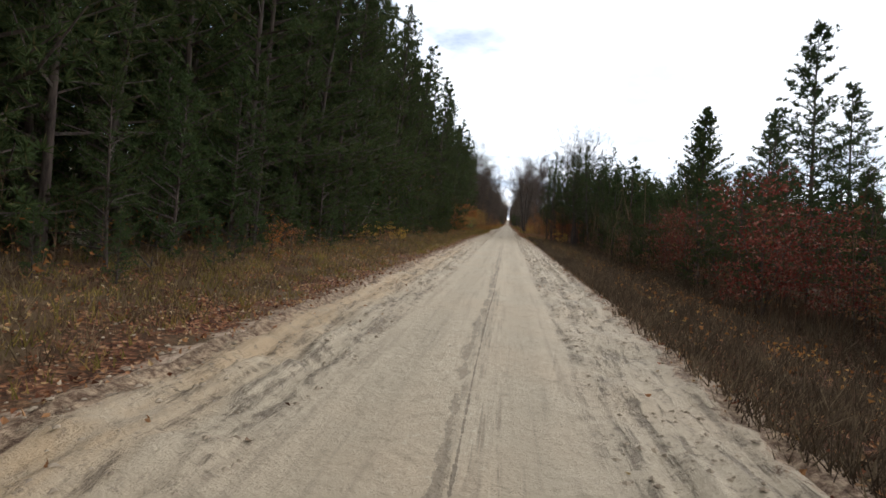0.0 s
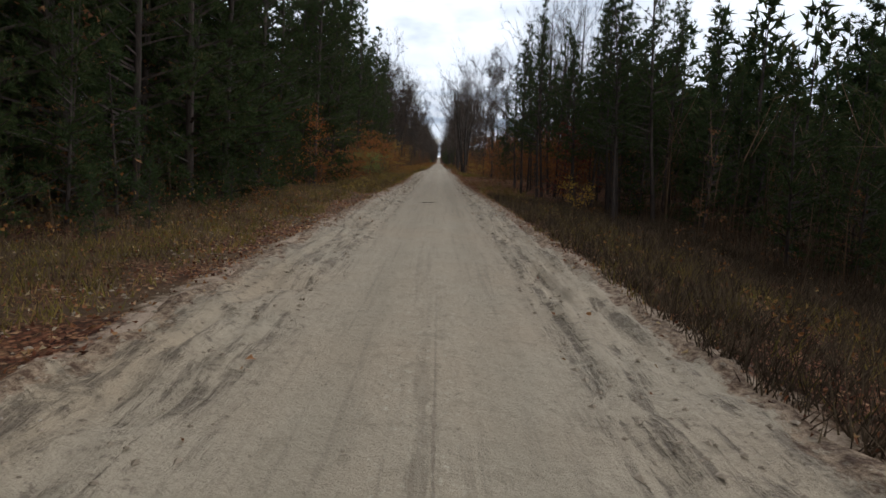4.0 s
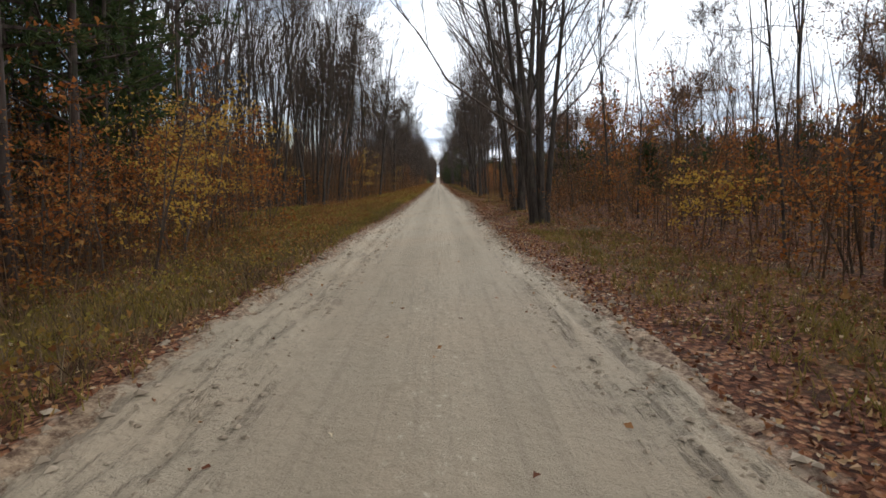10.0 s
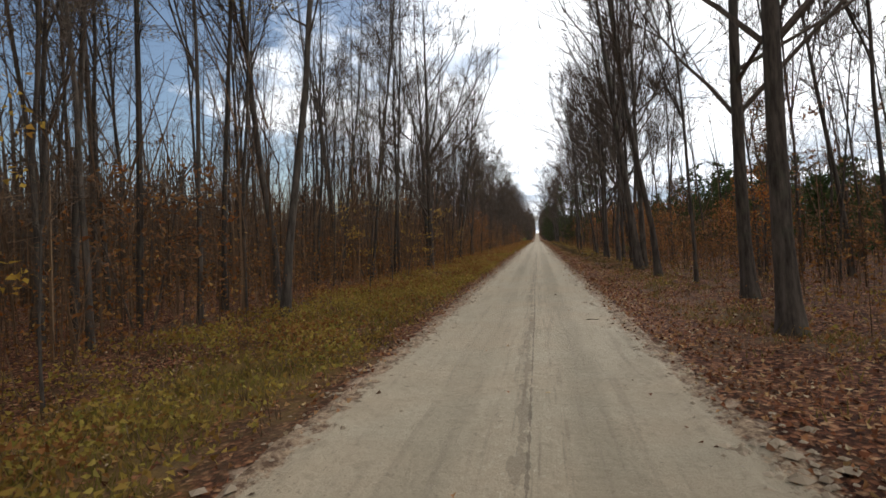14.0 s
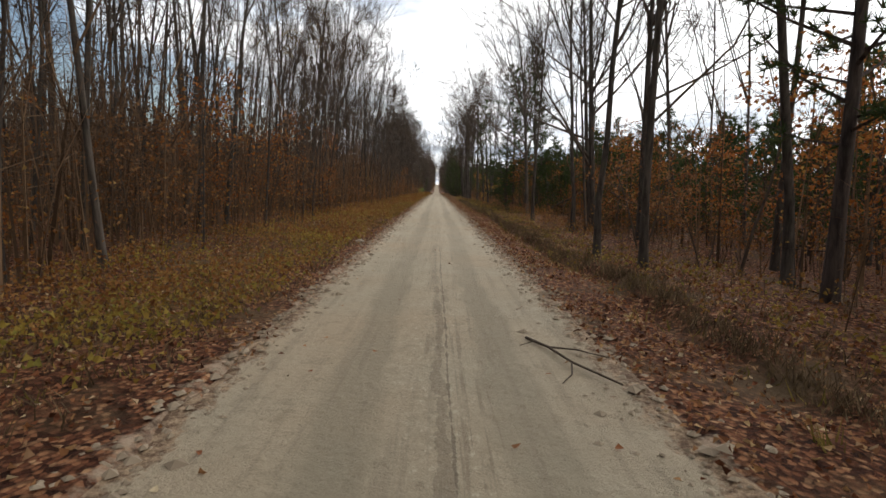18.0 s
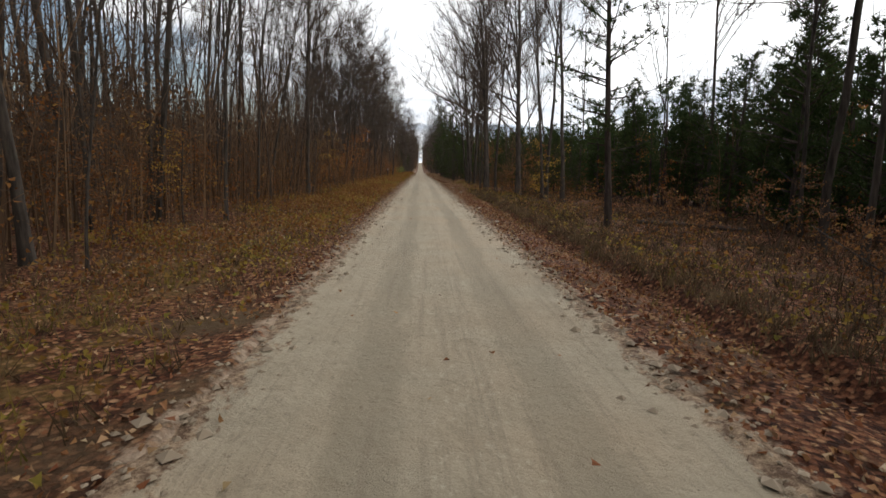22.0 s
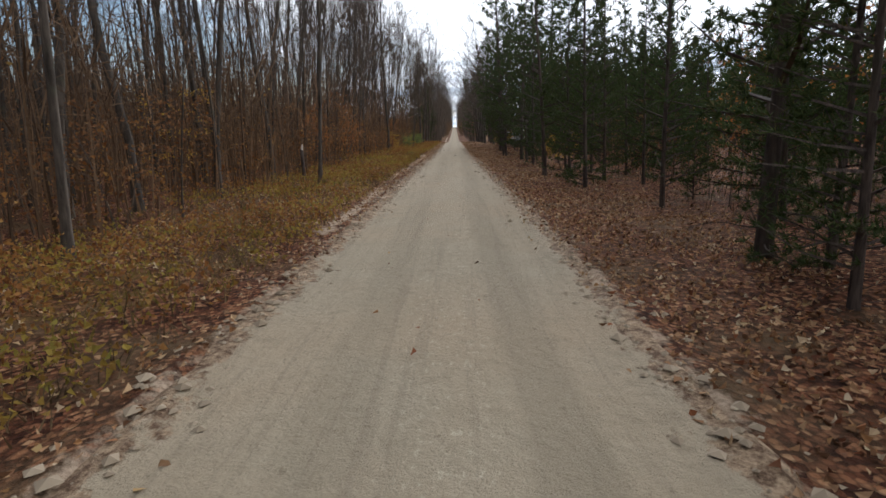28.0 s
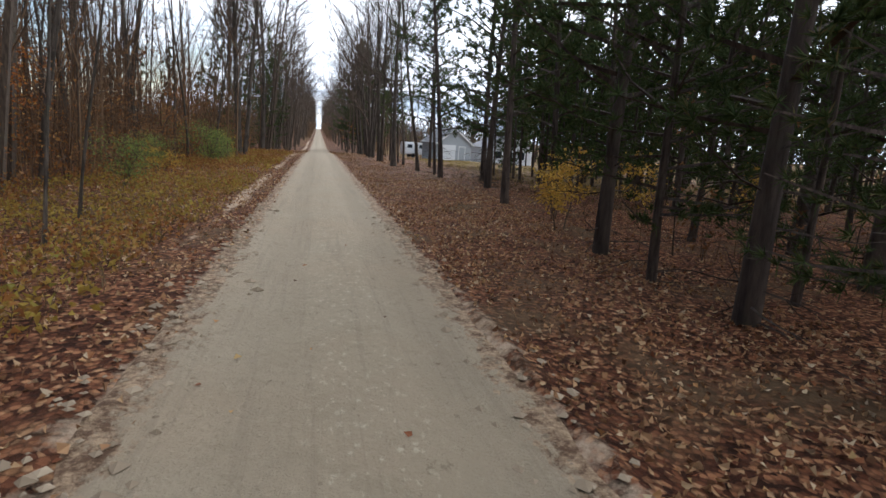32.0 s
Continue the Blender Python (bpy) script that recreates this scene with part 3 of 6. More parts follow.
def sapling_piles(height, spread, count, size, stems=2, flat=0.45, cluster=7):
    """A thin-stemmed bush or sapling and its leaves, gathered on level sprays."""
    wood, leaf = Pile(), Pile()
    for s in range(stems):
        a = rng.uniform(0, 2 * np.pi)
        line = bend((0.15 * np.cos(a) * (stems > 1), 0.15 * np.sin(a) * (stems > 1), -0.1), (0.25 * np.cos(a), 0.25 * np.sin(a), 1), height * rng.uniform(0.75, 1.0), 6, 0, 0.08)
        tube(wood, line, np.linspace(0.028, 0.006, 6) * (height / 3.5) ** 0.7, 5)
        for b in range(max(6, count // cluster // stems // 3)):
            q = rng.uniform(0.2, 1.0)
            p, d = along(line, [q])
            az = rng.uniform(0, 2 * np.pi)
            arm = bend(p[0], (np.cos(az), np.sin(az), rng.uniform(0.0, 0.6)), spread * rng.uniform(0.4, 1.0) * (1.15 - 0.6 * q), 4, 0.03, 0.15)
            tube(leaf, arm, np.linspace(0.011, 0.003, 4), 3, 1, cap=False)
            n = cluster * 3
            at, ad = along(arm, rng.uniform(0.25, 1.05, n).clip(0, 1))
            leaves(leaf, at + rng.normal(size=(n, 3)) * np.array([0.16, 0.16, 0.07]) * (0.6 + spread * 0.4), size, 0, flat)
    return wood, leaf


def part(name, data, parent, label=""):
    ob = new(name, data)
    ob.parent = parent
    return tagged(ob, label) if label else ob


def empty_thing(name, label, category, group=""):
    e = new(name)
    e.empty_display_size = 0.2
    return tagged(e, label, category, group)


# ---- lie of the land ----
TABLE = rng.uniform(-1, 1, (256, 256))


# the crest of the road, the dip behind it and the long hill, smoothed
RISE_Y = np.arange(-60, 1500, 4.0)
RISE_Z = np.interp(RISE_Y, [-60, 448, 480, 505, 580, 720, 880, 960, 1500], [0, 0, -0.75, -0.7, 0.5, 3.2, 6.9, 7.4, 3.0])
for _ in range(6):
    RISE_Z[1:-1] = (RISE_Z[:-2] + 2 * RISE_Z[1:-1] + RISE_Z[2:]) / 4


def bumps(x, y, size):
    """Smooth random relief between -1 and 1 with lumps of that size."""
    x, y = np.asarray(x, float) / size + 1000.3, np.asarray(y, float) / size + 1000.7
    i, j = np.floor(x).astype(int), np.floor(y).astype(int)
    u, v = x - i, y - j
    u, v = u * u * (3 - 2 * u), v * v * (3 - 2 * v)
    a, b, c, d = TABLE[i % 256, j % 256], TABLE[(i + 1) % 256, j % 256], TABLE[i % 256, (j + 1) % 256], TABLE[(i + 1) % 256, (j + 1) % 256]
    return (a * (1 - u) + b * u) * (1 - v) + (c * (1 - u) + d * u) * v


def rise(y):
    """The road dips behind a low crest, then climbs a long gentle hill."""
    return np.interp(y, RISE_Y, RISE_Z)


def half_left(y):
    return np.interp(y, [-30, 30, 57, 72, 83, 95, 107, 120, 135, 170, 300, 340, 370, 390], [3.3, 3.1, 2.9, 2.6, 2.5, 2.95, 3.0, 2.85, 2.3, 2.1, 2.1, 2.02, 1.8, 1.6])


def half_right(y):
    return np.interp(y, [-30, 30, 55, 75, 84, 98, 110, 120, 136, 146, 154, 165, 200, 310, 350, 390], [3.1, 3.05, 2.7, 2.1, 2.0, 2.3, 2.35, 2.0, 2.1, 2.5, 2.45, 2.05, 1.98, 1.95, 1.86, 1.25])


def ground_z(x, y):
    x, y = np.asarray(x, float), np.asarray(y, float)
    a = np.abs(x)
    half = np.where(x < 0, half_left(y), half_right(y))
    out = np.clip(a - half, 0, None)
    near = np.clip(out / 2.5, 0, 1)
    z = 0.07 * np.exp(-((a - half - 0.25) / 0.3) ** 2) * (1 + 0.7 * bumps(x, y, 0.9) + 0.5 * bumps(x, y + 13, 0.4))
    z = z + near * (0.07 * bumps(x, y, 1.3) + 0.05 * bumps(x + 9, y, 0.45) + 0.14 * bumps(x, y + 40, 6.0))
    bank = np.clip(1 - (y - 20) / 50, 0, 1)
    z = z + np.where(x < 0, bank * 0.5 * np.clip((out - 1.0) / 4, 0, 1), -np.clip(1 - (y - 35) / 45, 0, 1) * 0.9 * np.clip((out - 1.2) / 5, 0, 1))
    ditch = np.clip((y - 205) / 20, 0, 1) * np.clip((310 - y) / 15, 0, 1)
    lip = x - 4.1 - 0.14 * bumps(y * 0 + 3, y, 6.0) - 0.06 * bumps(x * 0 + 7, y, 1.1)
    z = z - np.where(x > 0, ditch * 0.19 * np.exp(-((lip + 0.25) / 0.4) ** 2), 0)
    z = z + np.where(x > 0, ditch * 0.15 * np.clip(lip / 0.16, 0, 1) * np.exp(-np.clip(lip - 0.4, 0, None) / 1.6), 0)
    sunk = np.clip((half + 0.25 - a) / 0.5, 0, 1)
    return z - 0.2 * sunk + rise(y)


def road_z(x, y):
    a = np.abs(x)
    half = np.where(x < 0, half_left(y), half_right(y))
    z = 0.045 - 0.05 * (x / 2.2) ** 2 * (a < 2.2) - 0.05 * (a >= 2.2)
    z = z - 0.022 * np.exp(-((a - 0.78) / 0.28) ** 2) + 0.012 * np.exp(-((x - 0.05) / 0.22) ** 2)
    loose = np.clip((a - 1.55) / 0.4, 0, 1) * np.interp(y, [100, 140], [2.8, 1.1])
    ridges = np.sin(a * 15 + 1.5 * bumps(x * 0, y, 3.0) + 2 * bumps(x * 0 + 5, y, 9.0))
    z = z + loose * (0.022 * ridges * (0.6 + 0.6 * bumps(x, y, 1.6)) + 0.03 * bumps(x, y, 0.35) + 0.03 * bumps(x, y + 70, 1.0) + 0.02)
    z = z + np.clip((a - half + 0.3) / 0.4, 0, 1) * (0.03 + 0.02 * bumps(x, y, 0.5))
    z = z - np.clip((a - half - 0.25) / 0.45, 0, 1) * 0.3
    z = z - np.clip((a - half - 0.7) / 0.3, 0, 1) * 0.6
    return z + rise(y)


def sheet(name, xs, ys, height, mat, label, category):
    X, Y = np.meshgrid(xs, ys)
    Z = height(X, Y)
    v = np.stack([X, Y, Z], -1).reshape(-1, 3)
    nx = len(xs)
    i = (np.arange(len(ys) - 1)[:, None] * nx + np.arange(nx - 1)[None]).ravel()
    f = np.concatenate([np.stack([i, i + 1, i + nx + 1], 1), np.stack([i, i + nx + 1, i + nx], 1)])
    me = Pile().add(v, f).mesh(name, [mat], True)
    return tagged(new(name, me), label, category, kind="structure"), X.ravel(), Y.ravel()


xs_g = np.concatenate([-np.geomspace(3000, 60, 9)[:-1], np.linspace(-60, -12, 17)[:-1], np.linspace(-12, -5, 15)[:-1], np.linspace(-5, 3.6, 30)[:-1], np.linspace(3.6, 4.8, 13)[:-1], np.linspace(4.8, 5.5, 4)[:-1], np.linspace(5.5, 12, 14)[:-1], np.linspace(12, 60, 17)[:-1], np.geomspace(60, 3000, 9)])
ys_g = np.concatenate([-np.geomspace(1500, 40, 7)[:-1], np.arange(-40, 430, 0.7), np.arange(430, 900, 12.0), np.geomspace(900, 4500, 9)])
ground, GX, GY = sheet("ground", xs_g, ys_g, ground_z, LITTER, "forest floor of brown leaf litter, dry weeds and fading grass beside the road", "ground")


def greenness(x, y):
    """Where the verge carries living grass."""
    out = np.where(x < 0, -x - half_left(y), x - half_right(y))
    left = np.interp(y, [0, 60, 75, 130, 165, 185, 400], [0.3, 0.35, 0.75, 0.85, 0.85, 0.4, 0.35]) * np.exp(-((out - 2.6) / 2.2) ** 2)
    right = np.interp(y, [0, 55, 70, 80, 98, 108, 120, 135, 200, 300, 340], [0.15, 0.5, 0.3, 0.08, 0.08, 0.6, 0.6, 0.35, 0.25, 0.2, 0.05]) * np.exp(-((out - 3.0) / 1.8) ** 2)
    meadow = np.clip((y - 120) / 5, 0, 1) * np.clip((150 - y) / 4, 0, 1) * np.clip((13.5 + x) / 2, 0, 1) * np.clip((out - 0.6) / 1.2, 0, 1) * 0.85
    left = np.maximum(left, meadow)
    yard = np.clip((y - 405) / 15, 0, 1) * np.clip((x - 9) / 4, 0, 1) * 0.7
    return np.clip(np.where(x < 0, left, np.maximum(right, yard)) * (1 + 0.6 * bumps(x, y, 3.0)), 0, 1)


def sandiness(x, y):
    out = np.where(x < 0, -x - half_left(y), x - half_right(y))
    rut = np.clip((y - 338) / 8, 0, 1) * np.interp(y, [385, 391, 398, 403], [1.0, 0.4, 0.4, 1.0]) * np.exp(-((x + 2.75 + 0.2 * bumps(y * 0, y, 5.0)) / (0.32 + 0.12 * bumps(y * 0 + 8, y, 2.3))) ** 2) * np.clip(np.interp(y, [342, 356], [0.4, 0.8]) + 0.5 * bumps(y * 0 + 3, y, 2.1), 0, 0.95)
    return np.maximum(rut, np.interp(y, [0, 60, 130, 200, 400], [0.75, 0.7, 0.65, 0.7, 0.7]) * np.exp(-(np.clip(out, 0, None) / np.interp(y, [60, 110], [0.9, 0.5])) ** 2))


for key, func in (("green", greenness), ("sand", sandiness), ("bare", lambda x, y: np.interp(y, [50, 75], [0.6, 0.0]))):
    ground.data.attributes.new(key, "FLOAT", "POINT").data.foreach_set("value", func(GX, GY).astype(np.float32))

xs_r = np.concatenate([np.linspace(-4.4, -1.5, 27)[:-1], np.linspace(-1.5, 1.5, 19)[:-1], np.linspace(1.5, 4.2, 25)])
ys_r = np.concatenate([np.arange(-40, 430, 0.48), np.arange(430, 1100, 6.0)])
road, RX, RY = sheet("road", xs_r, ys_r, road_z, SAND, "straight sandy dirt road with pressed wheel tracks and loose sandy margins", "road")

for key, values in (("loose", np.interp(RY, [95, 150], [1.0, 0.22])), ("beyond", np.abs(RX) - np.where(RX < 0, half_left(RY), half_right(RY))),
                    ("banded", np.interp(RY, [-40, 60, 90, 118, 128, 150, 190, 300, 350, 420], [0.6, 0.6, 1.0, 0.9, 0.6, 0.7, 1.15, 1.2, 0.85, 0.9])),
                    ("ochre", np.interp(RY, [-40, 20, 45], [0.85, 0.7, 0.0]) * np.interp(RX, [-3.9, -3.5, -2.6, -2.2], [0.0, 1.0, 1.0, 0.0])),
                    ("damp", np.interp(RY, [35, 60, 112, 128, 200, 300], [0.0, 0.5, 0.45, 0.12, 0.2, 0.1]) * np.interp(np.abs(RX), [1.5, 2.0], [1.0, 0.5])),
                    ("brown", np.interp(RY, [320, 355], [0.0, 1.0])),
                    ("rutted", np.interp(RY, [-40, 28, 40, 140, 160, 215, 235, 290, 300], [1, 1, 0, 0, 0.9, 0.9, 0.25, 0.25, 0]))):
    road.data.attributes.new(key, "FLOAT", "POINT").data.foreach_set("value", values.astype(np.float32))


# ---- trees ----
class Kind:
    """One grown form, planted many times."""

    def __init__(self, name, label, category, group, parts):
        self.proto, self.used = empty_thing(name, label, category, group), False
        for pname, pile, mats, plabel in parts:
            if pile.n:
                part(pname, pile.mesh(pname, mats, pname == "trunk"), self.proto, plabel)

    def plant(self, x, y, size=1.0, turn=None, lean=(0, 0), sink=0.0):
        turn = rng.uniform(0, 360) if turn is None else turn
        # the edge trees lean a little towards the light over the road
        tip = -LEAN * math.copysign(1, x) * min(1.0, abs(x) / 5)
        m = pose(x, y, float(ground_z(x, y)) - sink, lean[0], lean[1] + tip, 0) @ pose(0, 0, 0, 0, 0, turn)
        if not self.used:
            self.used, self.size = True, size
            self.proto.matrix_basis = m @ Matrix.Diagonal((size, size, size, 1))
            return self.proto
        return copy_thing(self.proto, m @ Matrix.Diagonal((size / self.size,) * 3 + (1,)))


def bare_kind(label, group, *a, **k):
    trunk, crown = bare_tree_piles(*a, **k)
    return Kind("bare_tree", label, "tree", group, [("trunk", trunk, [BARK], ""), ("crown", crown, [TWIG], "leafless twigs and limbs")])


def leafy_kind(label, group, mat, count, *a, **k):
    """A tall tree that still holds some withered leaves in its crown."""
    trunk, crown = bare_tree_piles(*a, **k)
    held = Pile()
    tips = crown.arrays()[0]
    tips = tips[tips[:, 2] > a[0] * 0.45]
    at = np.repeat(tips[rng.integers(len(tips), size=count)], 9, 0)
    leaves(held, at + rng.normal(size=at.shape) * np.array([0.32, 0.32, 0.16]), 0.13, 0, 0.35)
    return Kind("half_bare_tree", label, "tree", group, [("trunk", trunk, [BARK], ""), ("crown", crown, [TWIG], "thinning twigs and limbs"), ("leaves", held, [mat], "withered leaves still hanging")])


def pine_kind(label, group, *a, mats=None, name="pine_tree", **k):
    trunk, crown, snags = pine_piles(*a, **k)
    return Kind(name, label, "tree", group, [("trunk", trunk, [PINEBARK], ""), ("crown", crown, mats or [PINEBARK, NEEDLE], "dark green needles"), ("dead_branches", snags, [TWIG], "bare grey dead branches")])


def bush_kind(name, label, group, leaf_mat, plabel, *a, **k):
    wood, leaf = sapling_piles(*a, **k)
    return Kind(name, label, "shrub", group, [("stem", wood, [TWIG], ""), ("crown", leaf, [leaf_mat, TWIG], plabel)])


LEAN = 2.4
WOODS, PINES, BUSHES = "leafless roadside trees", "roadside pines", "autumn undergrowth"
tall = [bare_kind("tall thin leafless maple with grey bark beside the dirt road", WOODS, 20.0, 0.21, 1, 15, 0.38, 6, 1.0),
        bare_kind("slender leafless forest tree with a straight grey trunk", WOODS, 18.5, 0.155, 1, 13, 0.40, 6, 0.95),
        bare_kind("tall leafless tree with upswept limbs among the woods", WOODS, 21.0, 0.25, 1, 16, 0.36, 6, 1.05),
        bare_kind("thin young leafless tree with a pale grey stem", WOODS, 14.0, 0.10, 1, 12, 0.30, 6, 0.9),
        bare_kind("crooked thin leafless tree leaning a little", WOODS, 16.0, 0.13, 1, 14, 0.3, 6, 1.1)]
big = [bare_kind("large leafless maple with a thick dark trunk near the road", WOODS, 20.5, 0.42, 1, 20, 0.25, 7, 1.7),
       bare_kind("large leafless maple with several stems from one base", WOODS, 20.0, 0.44, 3, 27, 0.3, 6, 1.4),
       bare_kind("big spreading leafless maple with low heavy limbs", WOODS, 18.5, 0.48, 2, 24, 0.2, 6, 1.8)]
clump = [bare_kind("old maple clump of five dark stems rising from one base", WOODS, 19.0, 0.41, 5, 34, 0.24, 6, 1.9),
         bare_kind("leaning maple clump with four heavy dark stems", WOODS, 18.0, 0.62, 4, 30, 0.22, 6, 1.9)]
half_bare = [leafy_kind("tall thin tree holding yellow-brown leaves in its crown", WOODS, TAN, 60, 17.0, 0.18, 1, 13, 0.4, 5, 1.0),
             leafy_kind("slender oak with russet leaves still on its limbs", WOODS, RUSSET, 170, 11.0, 0.16, 1, 14, 0.25, 5, 1.2)]
edge_pine = [pine_kind("tall dark pine branched low at the plantation edge", PINES, 17.5, 0.28, 0.6, 3.0, 76, 11, 11, 5, needle=0.32, width=0.055),
             pine_kind("tall dark green pine with drooping lower boughs", PINES, 16.0, 0.25, 0.7, 2.8, 74, 11, 11, 6, needle=0.32, width=0.055),
             pine_kind("tall pine with bare dead branches under its crown", PINES, 18.0, 0.28, 2.0, 2.8, 70, 11, 11, 14, needle=0.32, width=0.055)]
high_pine = [pine_kind("plantation pine with a long bare trunk and high crown", PINES, 17.0, 0.26, 5.0, 2.6, 50, 11, 14, 16, needle=0.29, width=0.04),
             pine_kind("pine with a scaly straight trunk and a crown high up", PINES, 15.5, 0.22, 4.2, 2.5, 48, 11, 14, 14, needle=0.29, width=0.04),
             pine_kind("thick-trunked pine shading the leaf litter by the road", PINES, 16.5, 0.33, 3.6, 3.4, 58, 13, 14, 10, needle=0.29, width=0.036)]
skirt_pine = [pine_kind("roadside pine with dark boughs hanging low over the litter", PINES, 15.0, 0.24, 1.1, 3.0, 66, 12, 16, 8, needle=0.28, width=0.036),
              pine_kind("bushy pine leaving only a short bare trunk", PINES, 14.0, 0.22, 1.7, 2.8, 60, 12, 16, 10, needle=0.28, width=0.036)]
near_pine = [pine_kind("roadside pine with fine needles and a bare lower trunk", PINES, 15.0, 0.26, 2.4, 3.0, 60, 13, 24, 12, needle=0.24, width=0.03),
             pine_kind("pine by the road with soft low boughs", PINES, 14.0, 0.22, 1.6, 2.9, 60, 13, 24, 10, needle=0.24, width=0.03)]
edge_near = [pine_kind("tall dense pine branched to the ground at the plantation edge", PINES, 17.0, 0.26, 0.4, 3.2, 88, 13, 26, 6, needle=0.27, width=0.028),
             pine_kind("tall dark pine with boughs sweeping the weeds", PINES, 16.0, 0.23, 0.5, 3.2, 86, 13, 26, 7, needle=0.27, width=0.028)]
spruce = [pine_kind("tall pointed conifer standing above the younger pines", PINES, 18.5, 0.34, 1.5, 7.8, 210, 26, 8, 4, name="conifer", needle=0.40, width=0.085, top=0.0),
          pine_kind("ragged tall white pine with open boughs", PINES, 16.5, 0.32, 2.5, 4.2, 96, 20, 9, 6, name="conifer", needle=0.34, width=0.07)]
young_pine = [pine_kind("bushy young pine green down to the ground", PINES, 6.5, 0.13, 0.4, 2.0, 48, 12, 12, 0, mats=[PINEBARK, YOUNG], name="young_pine", needle=0.26, width=0.034),
              pine_kind("dense young pine in the thicket behind the road", PINES, 8.5, 0.16, 0.5, 2.2, 54, 12, 12, 0, mats=[PINEBARK, NEEDLE], name="young_pine", needle=0.28, width=0.036)]
beech = [bush_kind("beech_sapling", "beech sapling holding orange-brown autumn leaves", BUSHES, ORANGE, "orange-brown leaves", 5.0, 1.7, 620, 0.10, 1),
         bush_kind("beech_sapling", "low beech bush with rusty orange leaves", BUSHES, ORANGE, "rusty orange leaves", 3.2, 1.5, 520, 0.10, 3)]
maple = [bush_kind("maple_sapling", "young maple with bright yellow leaves at the wood's edge", BUSHES, YELLOW, "bright yellow leaves", 5.5, 1.5, 480, 0.11, 2),
         bush_kind("maple_sapling", "small sapling with a few golden leaves", BUSHES, YELLOW, "golden leaves", 2.6, 1.1, 520, 0.11, 2)]
oak = [bush_kind("oak_sapling", "young oak with dark russet leaves beside the weedy bank", BUSHES, RED, "dark russet leaves", 5.5, 2.6, 2100, 0.13, 3)]
shrub = [bush_kind("green_shrub", "leafy green shrub standing in the roadside grass", BUSHES, GREEN, "fading green leaves", 3.0, 1.7, 2400, 0.085, 6)]
russet = [bush_kind("oak_sapling", "low brown-leaved oak sapling under the leafless trees", BUSHES, RUSSET, "dull brown leaves", 4.0, 1.7, 620, 0.105, 2),
          bush_kind("oak_sapling", "spindly sapling with withered russet leaves", BUSHES, RUSSET, "withered russet leaves", 2.4, 1.1, 330, 0.10, 2)]

taken = []


def in_clearing(x, y):
    """The grassy bay in the wood's edge, and the line of sight to the yard."""
    bay = (x > -12.6) & (x < 0) & (y > 127.5) & (y < 146.5)
    prop = (x > 4.4) & (y > 234) & (y < 254) & (x > 0.42 * (y - 232.5)) & (x < 0.9 * (y - 232.5))
    slope = (x > 4) & (x < 10.3) & (y > 82) & (y < 96.5)
    glade = (x > 4.4) & (x < 13.5) & (y > 263) & (y < 301)
    return bay | prop | slope | glade | ((y > 404) & (y < 452) & (abs(x + 0.4 - 0.257 * (y - 390)) < 1.0))


def free(x, y, gap):
    if in_clearing(x, y):
        return False
    if any((x - a) ** 2 + (y - b) ** 2 < gap * gap for a, b in taken):
        return False
    taken.append((x, y))
    return True


def pick(kinds):
    return kinds[int(rng.integers(len(kinds)))]


def fixed(kinds, spots, size=(0.9, 1.1)):
    for x, y in spots:
        taken.append((x, y))
        pick(kinds).plant(x, y, rng.uniform(*size))


def scatter(kinds, count, x0, x1, y0, y1, size=(0.8, 1.15), gap=1.6, lean=1.9):
    for _ in range(count):
        for _ in range(12):
            x, y = rng.uniform(x0, x1), rng.uniform(y0, y1)
            if free(x, y, gap):
                pick(kinds).plant(x, y, rng.uniform(*size), lean=tuple(rng.normal(size=2) * lean))
                break


# the trees that stand nearest the road
fixed([clump[0]], [(4.9, 135.4), (4.8, 127.5)], (0.95, 1.0))
fixed([clump[1]], [(14.8, 101.3), (16.2, 100.5)], (0.95, 1.05))
fixed([big[1]], [(9.3, 208.0)], (1.0, 1.08))
fixed([big[2]], [(9.2, 239.1), (-5.6, 430.0), (-6.0, 470.0), (5.8, 456.0), (-5.6, 492.0), (5.9, 200.5), (5.7, 184.0), (-7.4, 192.0), (5.9, 322.0), (6.3, 331.5)], (0.95, 1.05))
fixed([big[0]], [(5.1, 166.0), (6.2, 171.0), (7.8, 253.8), (9.0, 231.0), (6.9, 297.4), (6.1, 309.3), (5.75, 307.5), (8.6, 305.1), (-5.6, 444.0)], (0.82, 0.98))
fixed(tall[3:], [(6.8, 99.0), (8.3, 100.3), (6.3, 104.5), (7.3, 101.5), (9.3, 96.0)], (0.9, 1.1))
fixed(tall[:3], [(16.1, 126.1), (6.2, 153.0), (8.3, 158.0), (10.7, 172.5), (6.2, 176.5), (5.7, 179.5), (6.8, 245.3), (8.3, 220.0), (9.8, 223.0), (5.5, 226.0),
                (5.6, 222.1), (12.1, 248.2), (9.2, 298.5), (8.4, 290.5), (5.8, 311.5), (7.3, 327.5), (6.0, 303.0), (7.5, 292.0)])
fixed(tall[:3], [(-11.2, 148.2), (-13.3, 148.4), (-11.3, 153.1), (-9.6, 156.1), (-13.4, 159.5), (-16.8, 159.4), (-9.6, 161.8), (-10.9, 165.7), (-9.4, 168.2), (-18.4, 171.8), (-8.9, 172.4),
                (-10.6, 266.6), (-12.3, 282.7), (-10.9, 274.8), (-7.0, 345.0), (-8.9, 355.4), (-5.6, 358.0), (-8.5, 361.2), (-9.1, 371.2), (-9.9, 376.0), (-11.6, 380.9), (-7.1, 394.4), (-11.7, 398.9), (-12.3, 402.2)])
